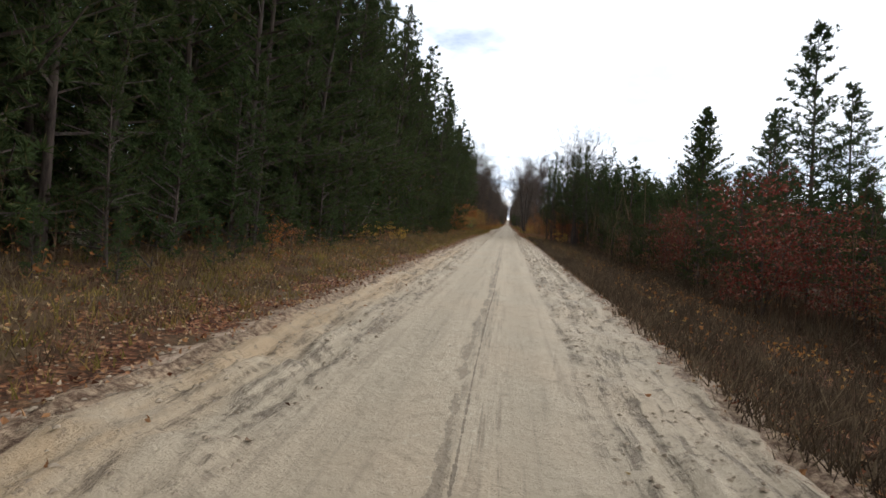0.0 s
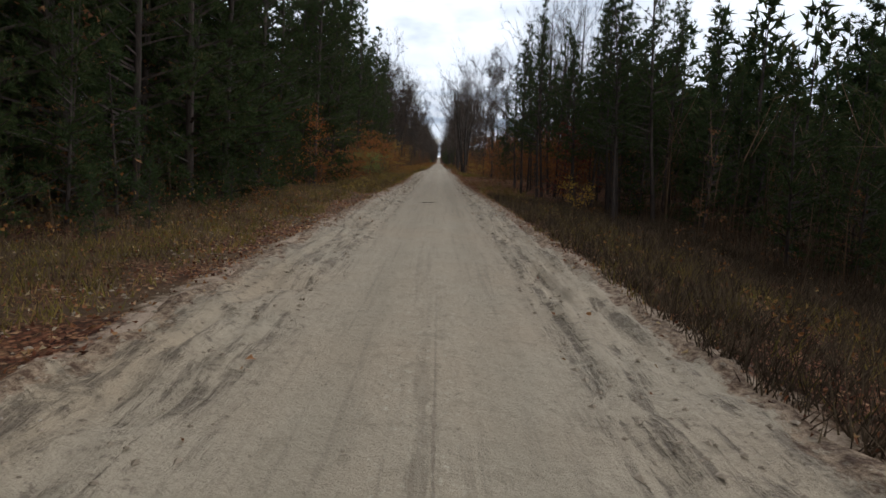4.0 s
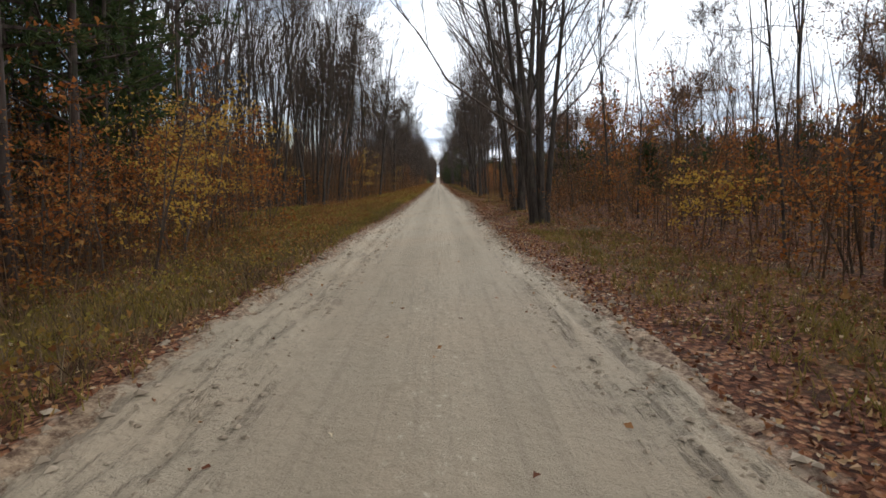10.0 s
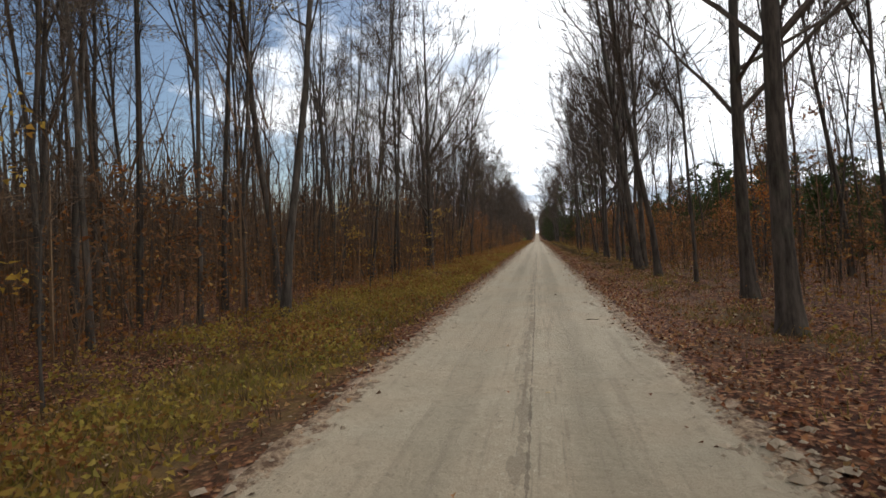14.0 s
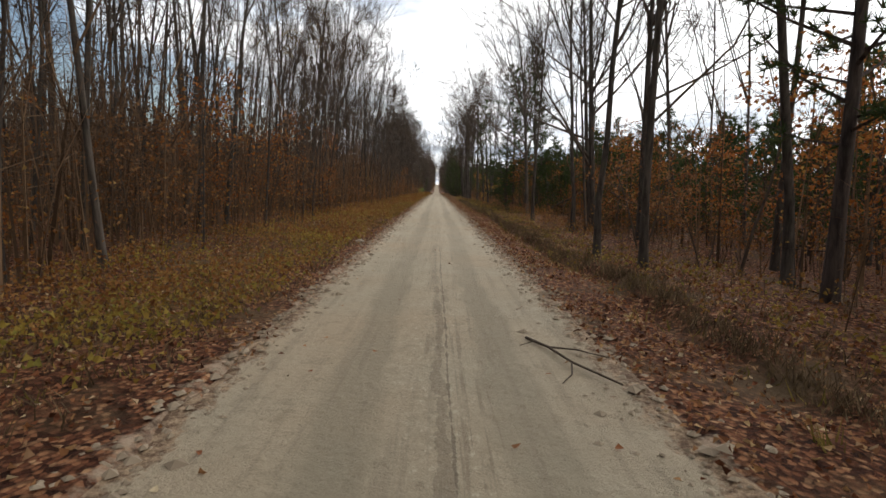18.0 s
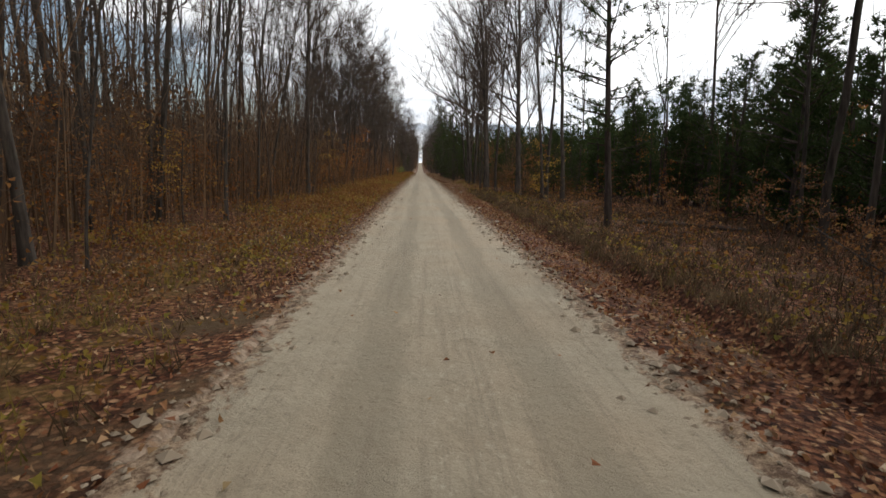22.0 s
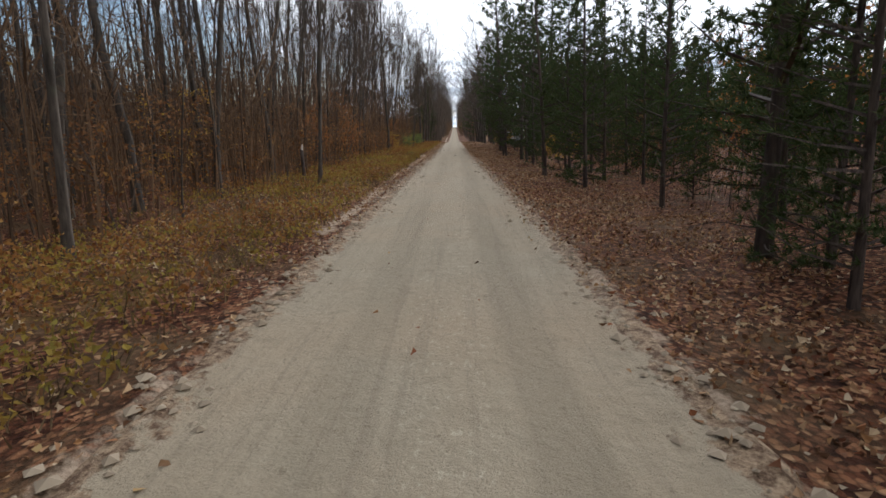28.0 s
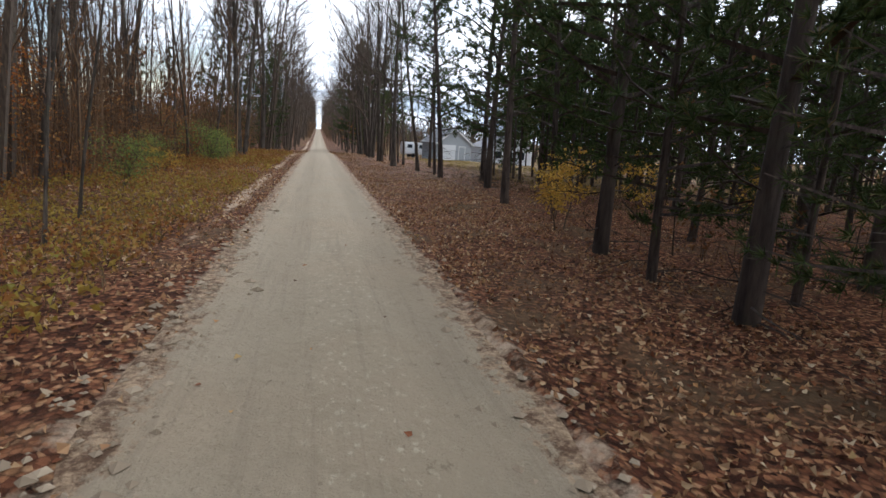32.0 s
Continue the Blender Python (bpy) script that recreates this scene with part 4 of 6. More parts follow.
fixed([tall[3]], [(4.4, 148.6), (-5.3, 401.9), (-4.8, 399.5), (-11.0, 104.7), (6.0, 304.6 + 6)], (0.55, 0.8))
fixed(high_pine[:2], [(7.2, 79.0), (8.3, 73.7), (7.0, 66.7), (9.0, 67.5), (10.3, 65.6), (8.1, 61.2), (7.8, 75.5), (8.4, 77.4), (10.1, 84.9), (6.7, 71.9)], (0.62, 0.76))
fixed([high_pine[2]], [(6.8, 277.9), (7.8, 218.2), (6.3, 407.9)], (0.75, 0.9))
fixed([near_pine[1]], [(7.0, 261.0), (7.9, 262.6)], (0.9, 1.05))
fixed([near_pine[0]], [(5.1, 344.2), (5.0, 374.9)], (0.85, 1.02))
fixed([near_pine[0]], [(5.3, 395.4), (5.6, 399.8), (4.9, 386.6), (9.5, 397.0), (11.5, 400.5)], (1.15, 1.3))
fixed([edge_near[0], skirt_pine[0]], [(4.8, 341.8), (5.6, 343.4), (5.4, 360.2), (4.9, 355.2), (6.1, 357.1), (5.7, 350.0)], (0.5, 0.6))
fixed([beech[0]], [(9.5, 343.0), (11.2, 346.0), (10.2, 349.5), (12.5, 342.0)], (1.2, 1.5))
fixed(near_pine, [(4.4, 361.0), (4.6, 382.3), (5.0, 372.0), (5.0, 369.0), (4.5, 383.8), (5.1, 393.0), (5.3, 397.5), (6.3, 365.5), (6.1, 379.0), (7.3, 388.0)], (0.6, 0.76))
fixed(high_pine[:2], [(7.0, 439.4), (7.0, 445.2), (6.9, 461.9), (8.5, 432.1), (7.4, 425.0)], (0.75, 0.9))
fixed([near_pine[0]], [(8.6, 418.0), (9.6, 411.0), (7.7, 414.3), (6.9, 421.0)], (1.1, 1.25))
fixed([big[0], big[2]], [(12.8, 93.0), (14.5, 87.0)], (0.98, 1.05))
fixed([beech[0]], [(12.5, 137.0), (14.0, 141.0), (15.5, 136.0), (11.5, 142.5)], (1.7, 2.0))
fixed([young_pine[0]], [(8.5, 98.7)], (0.6, 0.7))
fixed([shrub[0]], [(8.6, 206.4)], (0.35, 0.4))
fixed([young_pine[0]], [(4.83, 367.80), (5.6, 372.6), (7.4, 352.0), (6.9, 376.5)], (0.38, 0.5))
fixed([russet[1]], [(4.3, 134.0), (5.4, 125.6)], (0.7, 0.9))
fixed([half_bare[1]], [(13.0, 131.0), (15.5, 134.0), (17.0, 128.5), (9.8, 158.5), (12.0, 155.0), (13.5, 150.0), (11.0, 146.5), (16.0, 143.0), (10.5, 112.0), (12.5, 118.0), (14.5, 121.0)], (0.5, 0.75))
fixed([skirt_pine[0]], [(12.6, 158.5), (15.0, 162.0), (17.5, 156.0)], (0.6, 0.75))
fixed([edge_pine[2], skirt_pine[1]], [(9.2, 101.2), (10.6, 99.2), (17.5, 99.0), (19.0, 95.0), (16.5, 92.0), (20.5, 101.0), (22.0, 97.0)], (0.8, 0.95))
fixed([maple[0]], [(-15.0, 140.0), (-17.0, 146.0), (-14.0, 152.5), (-19.0, 151.0), (-16.0, 134.0)], (1.8, 2.3))
fixed([maple[0]], [(-8.7, 124.0), (-9.5, 128.5), (-8.2, 121.0)], (1.1, 1.4))
fixed([beech[0]], [(-11.0, 109.0), (-9.3, 111.0), (-10.3, 82.0), (-9.4, 95.0), (9.6, 260.4), (8.9, 259.8), (12.5, 262.0), (15.5, 260.5), (10.0, 101.0), (12.0, 358.0)], (1.1, 1.5))
fixed([beech[1]], [(7.5, 106.0), (12.5, 102.8), (11.6, 103.6), (10.4, 105.5)], (0.9, 1.2))
fixed([young_pine[0]], [(6.3, 256.6), (8.2, 257.6), (12.0, 104.8), (13.2, 106.0), (10.8, 107.5)], (0.45, 0.6))
fixed([maple[1]], [(5.4, 104.5), (7.6, 58.0), (5.9, 402.4), (6.9, 404.9), (7.3, 405.7), (9.6, 404.4), (12.9, 403.6), (8.0, 295.4)], (0.85, 0.95))
fixed([spruce[0]], [(22.5, 50.5), (7.6, 487.0)], (0.95, 1.05))
fixed([spruce[1]], [(26.0, 43.5), (29.0, 48.0), (26.0, 62.0), (18.5, 20.5), (27.5, 32.0)], (0.85, 1.0))
fixed([near_pine[0]], [(9.4, 258.0)], (1.0, 1.1))
fixed(oak, [(12.5, 2.5), (10.9, 9.0), (13.5, 13.0), (12.6, 7.0), (12.4, 24.5), (14.0, 33.0), (17.0, 44.0), (9.5, 66.0)], (0.75, 1.1))
fixed(shrub, [(-6.9, 89.0), (-7.4, 83.0)], (1.0, 1.05))
fixed([shrub[0]], [(-3.7, 381.4)], (0.2, 0.24))
fixed([shrub[0]], [(-6.3, 408.0), (-7.0, 415.0), (-6.2, 424.0)], (0.4, 0.7))
fixed(edge_pine, [(14.8, 431.0), (17.0, 437.0), (19.5, 443.5), (13.2, 427.0), (16.0, 433.5)], (0.6, 0.75))
fixed(edge_near, [(-10.0, 2.0), (-11.6, 3.0), (-9.2, 5.5), (-12.5, 0.8), (-10.6, 7.5), (-8.9, 9.5), (-13.0, 5.0), (-14.5, 2.0), (-12.2, 9.0)], (0.95, 1.1))
fixed(edge_pine, [(-8.0, 452.0), (-7.6, 461.0), (-8.6, 447.0), (-6.6, 456.5), (-6.4, 466.0), (-9.5, 442.0), (-7.0, 474.0)], (0.7, 0.85))
fixed([beech[0]], [(6.4, 500.0), (7.0, 506.0)], (1.4, 1.7))
fixed([maple[0]], [(-6.6, 115.0), (-7.4, 118.0), (9.3, 299.0)], (0.8, 1.05))
fixed([maple[1]], [(-7.6, 107.0), (8.2, 119.0), (6.3, 366.0), (-7.8, 402.0)], (0.9, 1.2))

fixed([russet[1], russet[1], russet[0]], [(7.2, 266.5), (8.6, 268.8), (6.8, 271.5), (9.9, 273.0), (8.0, 276.5), (11.0, 278.5), (7.4, 281.0), (9.6, 285.0), (11.8, 269.5), (8.4, 289.0), (12.2, 283.5), (7.0, 294.5)], (0.4, 0.75))
fixed(tall[:3], [(9.6, 269.6), (10.9, 272.4), (11.6, 268.6), (12.8, 275.5)], (0.85, 1.0))
fixed([beech[0]], [(10.4, 267.6), (10.5, 249.0), (13.0, 252.5)], (0.65, 0.8))
fixed([russet[1]], [(6.6, 241.0), (7.5, 243.2), (9.5, 246.0), (6.9, 247.5), (8.9, 250.5), (11.0, 252.0), (6.2, 251.5), (12.5, 249.5)], (0.4, 0.7))

# left: pine plantation, then pines over beech, then leafless woods
scatter(edge_near, 58, -10.4, -8.4, -16, 78, (0.85, 1.1), 1.5)
scatter(edge_near, 16, -12.6, -10.4, 6, 48, (1.0, 1.12), 1.3)
scatter(edge_pine + high_pine[:2], 34, -13.5, -11, -14, 84, (0.85, 1.1), 2.0)
scatter(high_pine[:2] + edge_pine[2:], 32, -13, -9.0, 78, 124, (0.9, 1.2), 1.7)
taken += [(-5.6, 85.5), (-7.0, 86.0), (-5.4, 87.5), (-6.3, 84.5), (-5.9, 83.2)]
scatter(beech, 42, -9.8, -7.3, 62, 128, (0.7, 1.15), 1.2)
scatter(beech + russet, 26, -19, -12.8, 120, 152, (1.0, 1.6), 1.3)
scatter(tall, 10, -17, -12.8, 120, 150, (0.85, 1.1), 1.4)
scatter(high_pine[:2], 8, -15, -9.5, 116, 128, (0.95, 1.15), 1.6)
scatter(tall, 28, -15, -8.6, 118, 165, (0.85, 1.1), 1.4)
scatter(tall, 34, -8.6, -7.2, 165, 440, (0.85, 1.1), 2.0)
scatter(tall, 44, -12.5, -8.2, 165, 420, (0.8, 1.12), 1.4)
scatter([half_bare[0]], 10, -18, -8.6, 118, 200, (0.85, 1.1), 1.4)
scatter([half_bare[0]], 6, -18, -10, 200, 420, (0.8, 1.0), 1.4)
scatter([beech[0], maple[0], beech[1]], 26, -11, -7.8, 150, 400, (0.6, 1.3), 1.5)
scatter(russet[1:], 46, -20, -8, 146, 190, (0.3, 0.6), 0.9)
scatter(russet, 40, -10.5, -7.2, 130, 440, (0.6, 1.2), 1.3)
scatter([beech[0], russet[0], russet[0]], 46, -13, -7.5, 147, 450, (0.7, 1.5), 1.3)
scatter([beech[0], russet[0]], 14, 7.5, 14, 172, 222, (0.8, 1.3), 1.4)
scatter([shrub[0], maple[1], beech[1]], 10, -9, -6, 396, 440, (0.5, 0.9), 1.5)
scatter(russet, 36, 7.5, 15, 95, 205, (0.6, 1.1), 1.2)
scatter(russet, 16, 7.0, 12, 205, 335, (0.6, 1.0), 1.3)
scatter(tall[3:], 30, -8.2, -6.6, 160, 400, (0.35, 0.6), 1.2)
# right: pine thicket behind the bank, plantation, mixed woods, leafless woods over young pines, pines
scatter(young_pine[1:], 46, 14.0, 21, 4, 60, (0.6, 0.92), 1.4)
scatter(young_pine[1:], 14, 16, 24, 56, 76, (0.9, 1.2), 1.4)
scatter(young_pine[1:], 30, 10.8, 14.5, -4, 62, (0.55, 0.85), 1.4)
scatter(oak, 6, 11, 15, 12, 60, (0.5, 0.8), 2.0)
scatter([beech[0]], 13, 7.6, 12.5, 70, 86, (0.85, 1.3), 1.2)
scatter(high_pine[:2], 22, 7.5, 16, 56, 71, (0.66, 0.85), 1.3)
scatter(high_pine[:2], 14, 8.5, 16, 71, 92, (0.62, 0.8), 1.4)
scatter(skirt_pine, 6, 12, 20, 56, 90, (0.7, 0.85), 1.6)
scatter(young_pine, 34, -9.2, -7.5, -12, 60, (0.35, 0.8), 1.1)
scatter(young_pine[:1], 16, -7.8, -6.4, -8, 50, (0.16, 0.34), 1.2)
scatter([beech[1], russet[1], maple[1]], 16, -8.2, -6.3, -10, 55, (0.3, 0.55), 1.2)
scatter(beech, 20, 8.0, 15, 78, 135, (0.6, 1.1), 1.4)
scatter(tall[3:], 10, 8, 18, 96, 135, (0.6, 0.9), 1.8)
scatter(tall, 9, 6.5, 17, 128, 205, (0.55, 0.9), 1.8)
scatter([half_bare[1]], 16, 8.5, 19, 112, 200, (0.5, 0.8), 1.8)
scatter(beech, 12, 8, 13, 130, 260, (0.5, 0.9), 2.0)
scatter(tall[:3], 12, 8.5, 15, 205, 335, (0.8, 1.05), 3.0)
scatter(young_pine, 62, 11.5, 20, 226, 335, (0.6, 0.92), 1.4)
scatter([beech[0], beech[0], russet[0]], 12, 7.8, 13, 214, 234, (0.9, 1.4), 1.3)
scatter(young_pine, 38, 8.2, 12.5, 236, 345, (0.4, 0.78), 1.4)
scatter(tall, 24, 5.6, 12, 158, 214, (0.85, 1.1), 1.6)
scatter(tall[:3], 10, 6.8, 11, 212, 250, (0.85, 1.05), 2.0)
scatter(beech + russet, 34, 6.6, 13.5, 66, 98, (0.6, 1.1), 1.1)
scatter(beech, 12, 8.5, 13, 205, 335, (0.7, 1.2), 1.4)
scatter(edge_pine, 13, 6.6, 12, 338, 366, (0.4, 0.52), 1.7)
scatter(skirt_pine, 25, 6.8, 15, 345, 400, (0.5, 0.68), 1.6)
scatter(skirt_pine + near_pine[1:], 11, 9.0, 20, 392, 403, (0.7, 0.95), 2.4)
scatter(near_pine + skirt_pine, 8, 7.5, 13.5, 397, 411, (0.85, 1.1), 2.6)
scatter(high_pine + edge_pine, 34, 14, 34, 402, 428, (0.7, 0.95), 1.7)
scatter(edge_pine, 14, 22, 36, 424, 452, (0.7, 0.9), 2.0)
scatter(young_pine, 16, 8.5, 14, 332, 395, (0.6, 1.0), 1.7)
scatter([big[0], tall[0], tall[2]], 6, 5.0, 7.0, 176, 196, (0.8, 1.0), 2.5)
scatter(tall[:3], 6, 5.4, 8.0, 313, 336, (0.8, 1.0), 2.0)
scatter(young_pine, 22, 13.5, 20, 250, 288, (0.8, 1.15), 1.4)
scatter(young_pine, 12, 9.5, 15, 300, 342, (0.5, 0.8), 1.4)
scatter(big + [tall[0], tall[2]], 12, 5.2, 7.5, 410, 480, (0.85, 1.0), 3.0)


# ---- the woods further off ----
def spread_pile(pile, forms, spots, sizes):
    """Many copies of small forms joined into one pile."""
    pick_form = rng.integers(len(forms), size=len(spots))
    turns = rng.uniform(0, 2 * np.pi, len(spots))
    for k, (v, f, m) in enumerate(forms):
        chosen = np.where(pick_form == k)[0]
        if not len(chosen):
            continue
        c, s, z = np.cos(turns[chosen]), np.sin(turns[chosen]), sizes[chosen]
        X = (v[None, :, 0] * c[:, None] - v[None, :, 1] * s[:, None]) * z[:, None] + spots[chosen, 0:1]
        Y = (v[None, :, 0] * s[:, None] + v[None, :, 1] * c[:, None]) * z[:, None] + spots[chosen, 1:2]
        X = X - np.sign(spots[chosen, 0:1]) * math.tan(radians(LEAN)) * v[None, :, 2] * z[:, None]
        Z = v[None, :, 2] * z[:, None] + spots[chosen, 2:3]
        F = f[None] + (np.arange(len(chosen)) * len(v))[:, None, None]
        vv = np.stack([X, Y, Z], -1).reshape(-1, 3)
        pile.v.append(vv)
        pile.f.append(F.reshape(-1, 3) + pile.n)
        pile.m.append(np.tile(m, len(chosen)))
        pile.n += len(vv)


def far_bare_form(h, girth, spread=1.0):
    p = Pile()
    line = bend((0, 0, -0.3), (rng.normal() * 0.03, rng.normal() * 0.03, 1), h, 4, 0, 0.03)
    tube(p, line, girth * 0.5 * np.array([1, 0.75, 0.5, 0.12]), 4, cap=False)
    for _ in range(12):
        q = rng.uniform(0.3, 0.98)
        b, _ = along(line, [q])
        a = rng.uniform(0, 2 * np.pi)
        L = h * rng.uniform(0.12, 0.24) * spread
        tip = b + L * unit(np.array([[np.cos(a), np.sin(a), rng.uniform(1.0, 2.3) / spread]]))
        spikes(p, b, tip, girth * 0.13)
        tb = b + (tip - b) * rng.uniform(0.2, 1.0, (10, 1))
        blades(p, tb, tb + unit((tip - b) + rng.normal(size=(10, 3)) * L * 0.7) * L * rng.uniform(0.3, 0.7, (10, 1)), 0.025)
    return p.arrays()


def slim_form(h, girth):
    """A slender wood tree with a round stem, a fork and upswept limbs."""
    p = Pile()
    line = bend((0, 0, -0.3), (rng.normal() * 0.04, rng.normal() * 0.04, 1), h, 7, 0, 0.03)
    tube(p, line, girth * 0.5 * np.linspace(1, 0.12, 7) ** 0.85, 6, cap=False)
    a = rng.uniform(0, 2 * np.pi)
    b, d = along(line, [rng.uniform(0.4, 0.6)])
    fork = bend(b[0], d[0] + 0.3 * np.array([np.cos(a), np.sin(a), 0]), h * 0.42, 5, -0.05, 0.04)
    tube(p, fork, girth * 0.26 * np.linspace(1, 0.12, 5), 4, cap=False)
    for lead, low, n in ((line, 0.32, 9), (fork, 0.15, 5)):
        for _ in range(n):
            b, _d = along(lead, [rng.uniform(low, 0.97)])
            a = rng.uniform(0, 2 * np.pi)
            L = h * rng.uniform(0.10, 0.2)
            tip = b + L * unit(np.array([[np.cos(a), np.sin(a), rng.uniform(0.9, 2.2)]]))
            spikes(p, b, tip, girth * 0.1)
            tb = b + (tip - b) * rng.uniform(0.2, 1.0, (7, 1))
            blades(p, tb, tb + unit((tip - b) + rng.normal(size=(7, 3)) * L * 0.7) * L * rng.uniform(0.3, 0.7, (7, 1)), 0.022)
    return p.arrays()


def far_pine_form(h, start, reach, sprays=5, count=3, length=0.75, width=0.26):
    p = Pile()
    tube(p, np.array([[0, 0, -0.3], [0, 0, h * 0.5], [0, 0, h]]), np.array([0.14, 0.09, 0.02]), 4, cap=False)
    for k in range(26):
        q = (k + rng.uniform()) / 26
        z = start + (h - start) * q
        a = rng.uniform(0, 2 * np.pi)
        L = reach * ((1 - q) ** 0.75 + 0.12) * rng.uniform(0.6, 1.15)
        d = unit(np.array([[np.cos(a), np.sin(a), 0.15 + 0.6 * q]]))
        s = rng.uniform(0.25, 1.0, sprays)[:, None]
        at = np.array([[0, 0, z]]) + d * L * s + rng.normal(size=(sprays, 3)) * 0.15
        needle_sprays(p, at, np.repeat(d, sprays, 0), count, length, width, 1)
    return p.arrays()


def far_spots(count, x0, x1, y0, y1):
    x, y = rng.uniform(x0, x1, count), rng.uniform(y0, y1, count)
    x = np.where(in_clearing(x, y) & (x < 0), x - 11, np.where(in_clearing(x, y), x + 6, x))
    return np.stack([x, y, ground_z(x, y)], 1)


bare_forms = [far_bare_form(h, g) for h, g in ((19, 0.24), (17, 0.18), (20, 0.28), (14, 0.13), (18, 0.2))]
pine_forms = [far_pine_form(h, s, r) for h, s, r in ((16, 3.5, 2.6), (14, 2.0, 2.4), (15, 5.0, 2.3))]
arch_forms = [far_bare_form(h, g, 1.7) for h, g in ((17, 0.3), (15, 0.25), (18, 0.34))]
low_forms = [far_pine_form(h, 0.4, r, 5, 4, 0.52, 0.16) for h, r in ((6.5, 2.0), (8.0, 2.2), (5.0, 1.8))]


def woods(name, label, plots, forms, mats):
    p = Pile()
    for count, x0, x1, y0, y1, lo, hi in plots:
        spread_pile(p, forms, far_spots(count, x0, x1, y0, y1), rng.uniform(lo, hi, count))
    return tagged(new(name, p.mesh(name, mats)), label, "woods", kind="stuff")


woods("arching_woods", "leafless trees whose limbs meet over the far road",
      [(95, -6.4, -4.0, 455, 760, 0.8, 1.1), (95, 4.0, 6.4, 470, 760, 0.8, 1.1)], arch_forms, [TWIG])
woods("leafless_woods", "deep leafless woods of thin grey trees behind the verge",
      [(430, -40, -13, 112, 420, 0.85, 1.15), (230, 16, 44, 85, 205, 0.5, 0.85), (60, 24, 60, 205, 335, 0.6, 0.9), (110, -30, -8.0, 405, 470, 0.8, 1.1), (280, -20, -5.2, 440, 980, 1.0, 1.35), (250, 5.2, 20, 480, 980, 1.0, 1.3),
       (60, -5.6, -3.4, 620, 1000, 0.7, 1.1), (60, 3.4, 5.6, 620, 1000, 0.7, 1.1)], bare_forms, [TWIG])
slim_forms = [slim_form(h, g) for h, g in ((19, 0.19), (17, 0.14), (18, 0.16), (15, 0.11), (20, 0.22))]
woods("slender_woods", "close-set slender leafless trunks behind the verge trees",
      [(330, -20, -8.8, 150, 425, 0.85, 1.1), (60, -20, -13, 118, 150, 0.85, 1.1), (16, 8, 16, 128, 205, 0.6, 0.9)], slim_forms, [BARK])
woods("pine_woods", "dark pine plantation standing deep behind the front row",
      [(170, -32, -12, -30, 128, 0.85, 1.15), (210, -17, -11.5, -28, 66, 0.85, 1.05), (60, 14, 40, 54, 74, 0.6, 0.8), (60, 14, 40, 74, 100, 0.6, 0.8), (90, 13, 32, 330, 392, 0.36, 0.5), (60, 22, 50, 394, 440, 0.5, 0.75), (40, 12, 26, 408, 434, 0.55, 0.8), (60, -30, -6.5, 445, 900, 0.7, 1.0), (80, 7, 24, 470, 900, 0.6, 0.95), (60, 28, 70, 420, 560, 0.8, 1.0), (16, -12, -3.5, 960, 1060, 0.5, 0.8), (16, 4, 12, 960, 1060, 0.4, 0.7), (40, -13, -7, -60, -16, 0.9, 1.1), (26, 14, 30, -40, 2, 0.6, 0.8)], pine_forms, [PINEBARK, NEEDLE])
woods("young_pine_woods", "thicket of young green pines behind the roadside trees",
      [(90, -26, -12, -30, 122, 0.6, 1.0), (190, 19, 48, 0, 75, 0.7, 1.0), (50, 13, 30, 335, 400, 0.6, 1.0), (290, 17, 46, 200, 340, 0.8, 1.2), (50, 14, 24, 130, 200, 0.5, 0.9)], low_forms, [PINEBARK, YOUNG])


thicket_pines = [far_pine_form(h, 0.3, r, 9, 6, 0.34, 0.065) for h, r in ((6.0, 2.0), (7.5, 2.2))]
woods("pine_thicket", "dense young pines along the far side of the glade",
      [(85, 14.5, 20, 254, 314, 0.75, 1.05), (36, 15, 21, 200, 236, 0.6, 0.9)], thicket_pines, [PINEBARK, YOUNG])


def brush_form(h):
    p = Pile()
    tip = np.array([[rng.normal() * 0.1 * h, rng.normal() * 0.1 * h, h]])
    tip[:, :2] += rng.normal(size=(1, 2)) * 0.12 * h
    knee = tip * np.array([0.3, 0.3, 0.5]) + rng.normal(size=(1, 3)) * 0.03 * h
    spikes(p, np.array([[0, 0, -0.1]]), knee + (knee - np.array([[0, 0, -0.1]])) * 0.15, 0.010 + 0.005 * h)
    spikes(p, knee, tip, 0.008 + 0.003 * h)
    q = rng.uniform(0.3, 2.0, (16, 1))
    tb = np.where(q < 1, knee * q, knee + (tip - knee) * (q - 1))
    blades(p, tb, tb + h ** 0.7 * rng.uniform(0.25, 0.6, (16, 1)) * unit(np.array([0, 0, 0.5]) + rng.normal(size=(16, 3)) * np.array([0.8, 0.8, 0.5])), 0.022)
    return p.arrays()


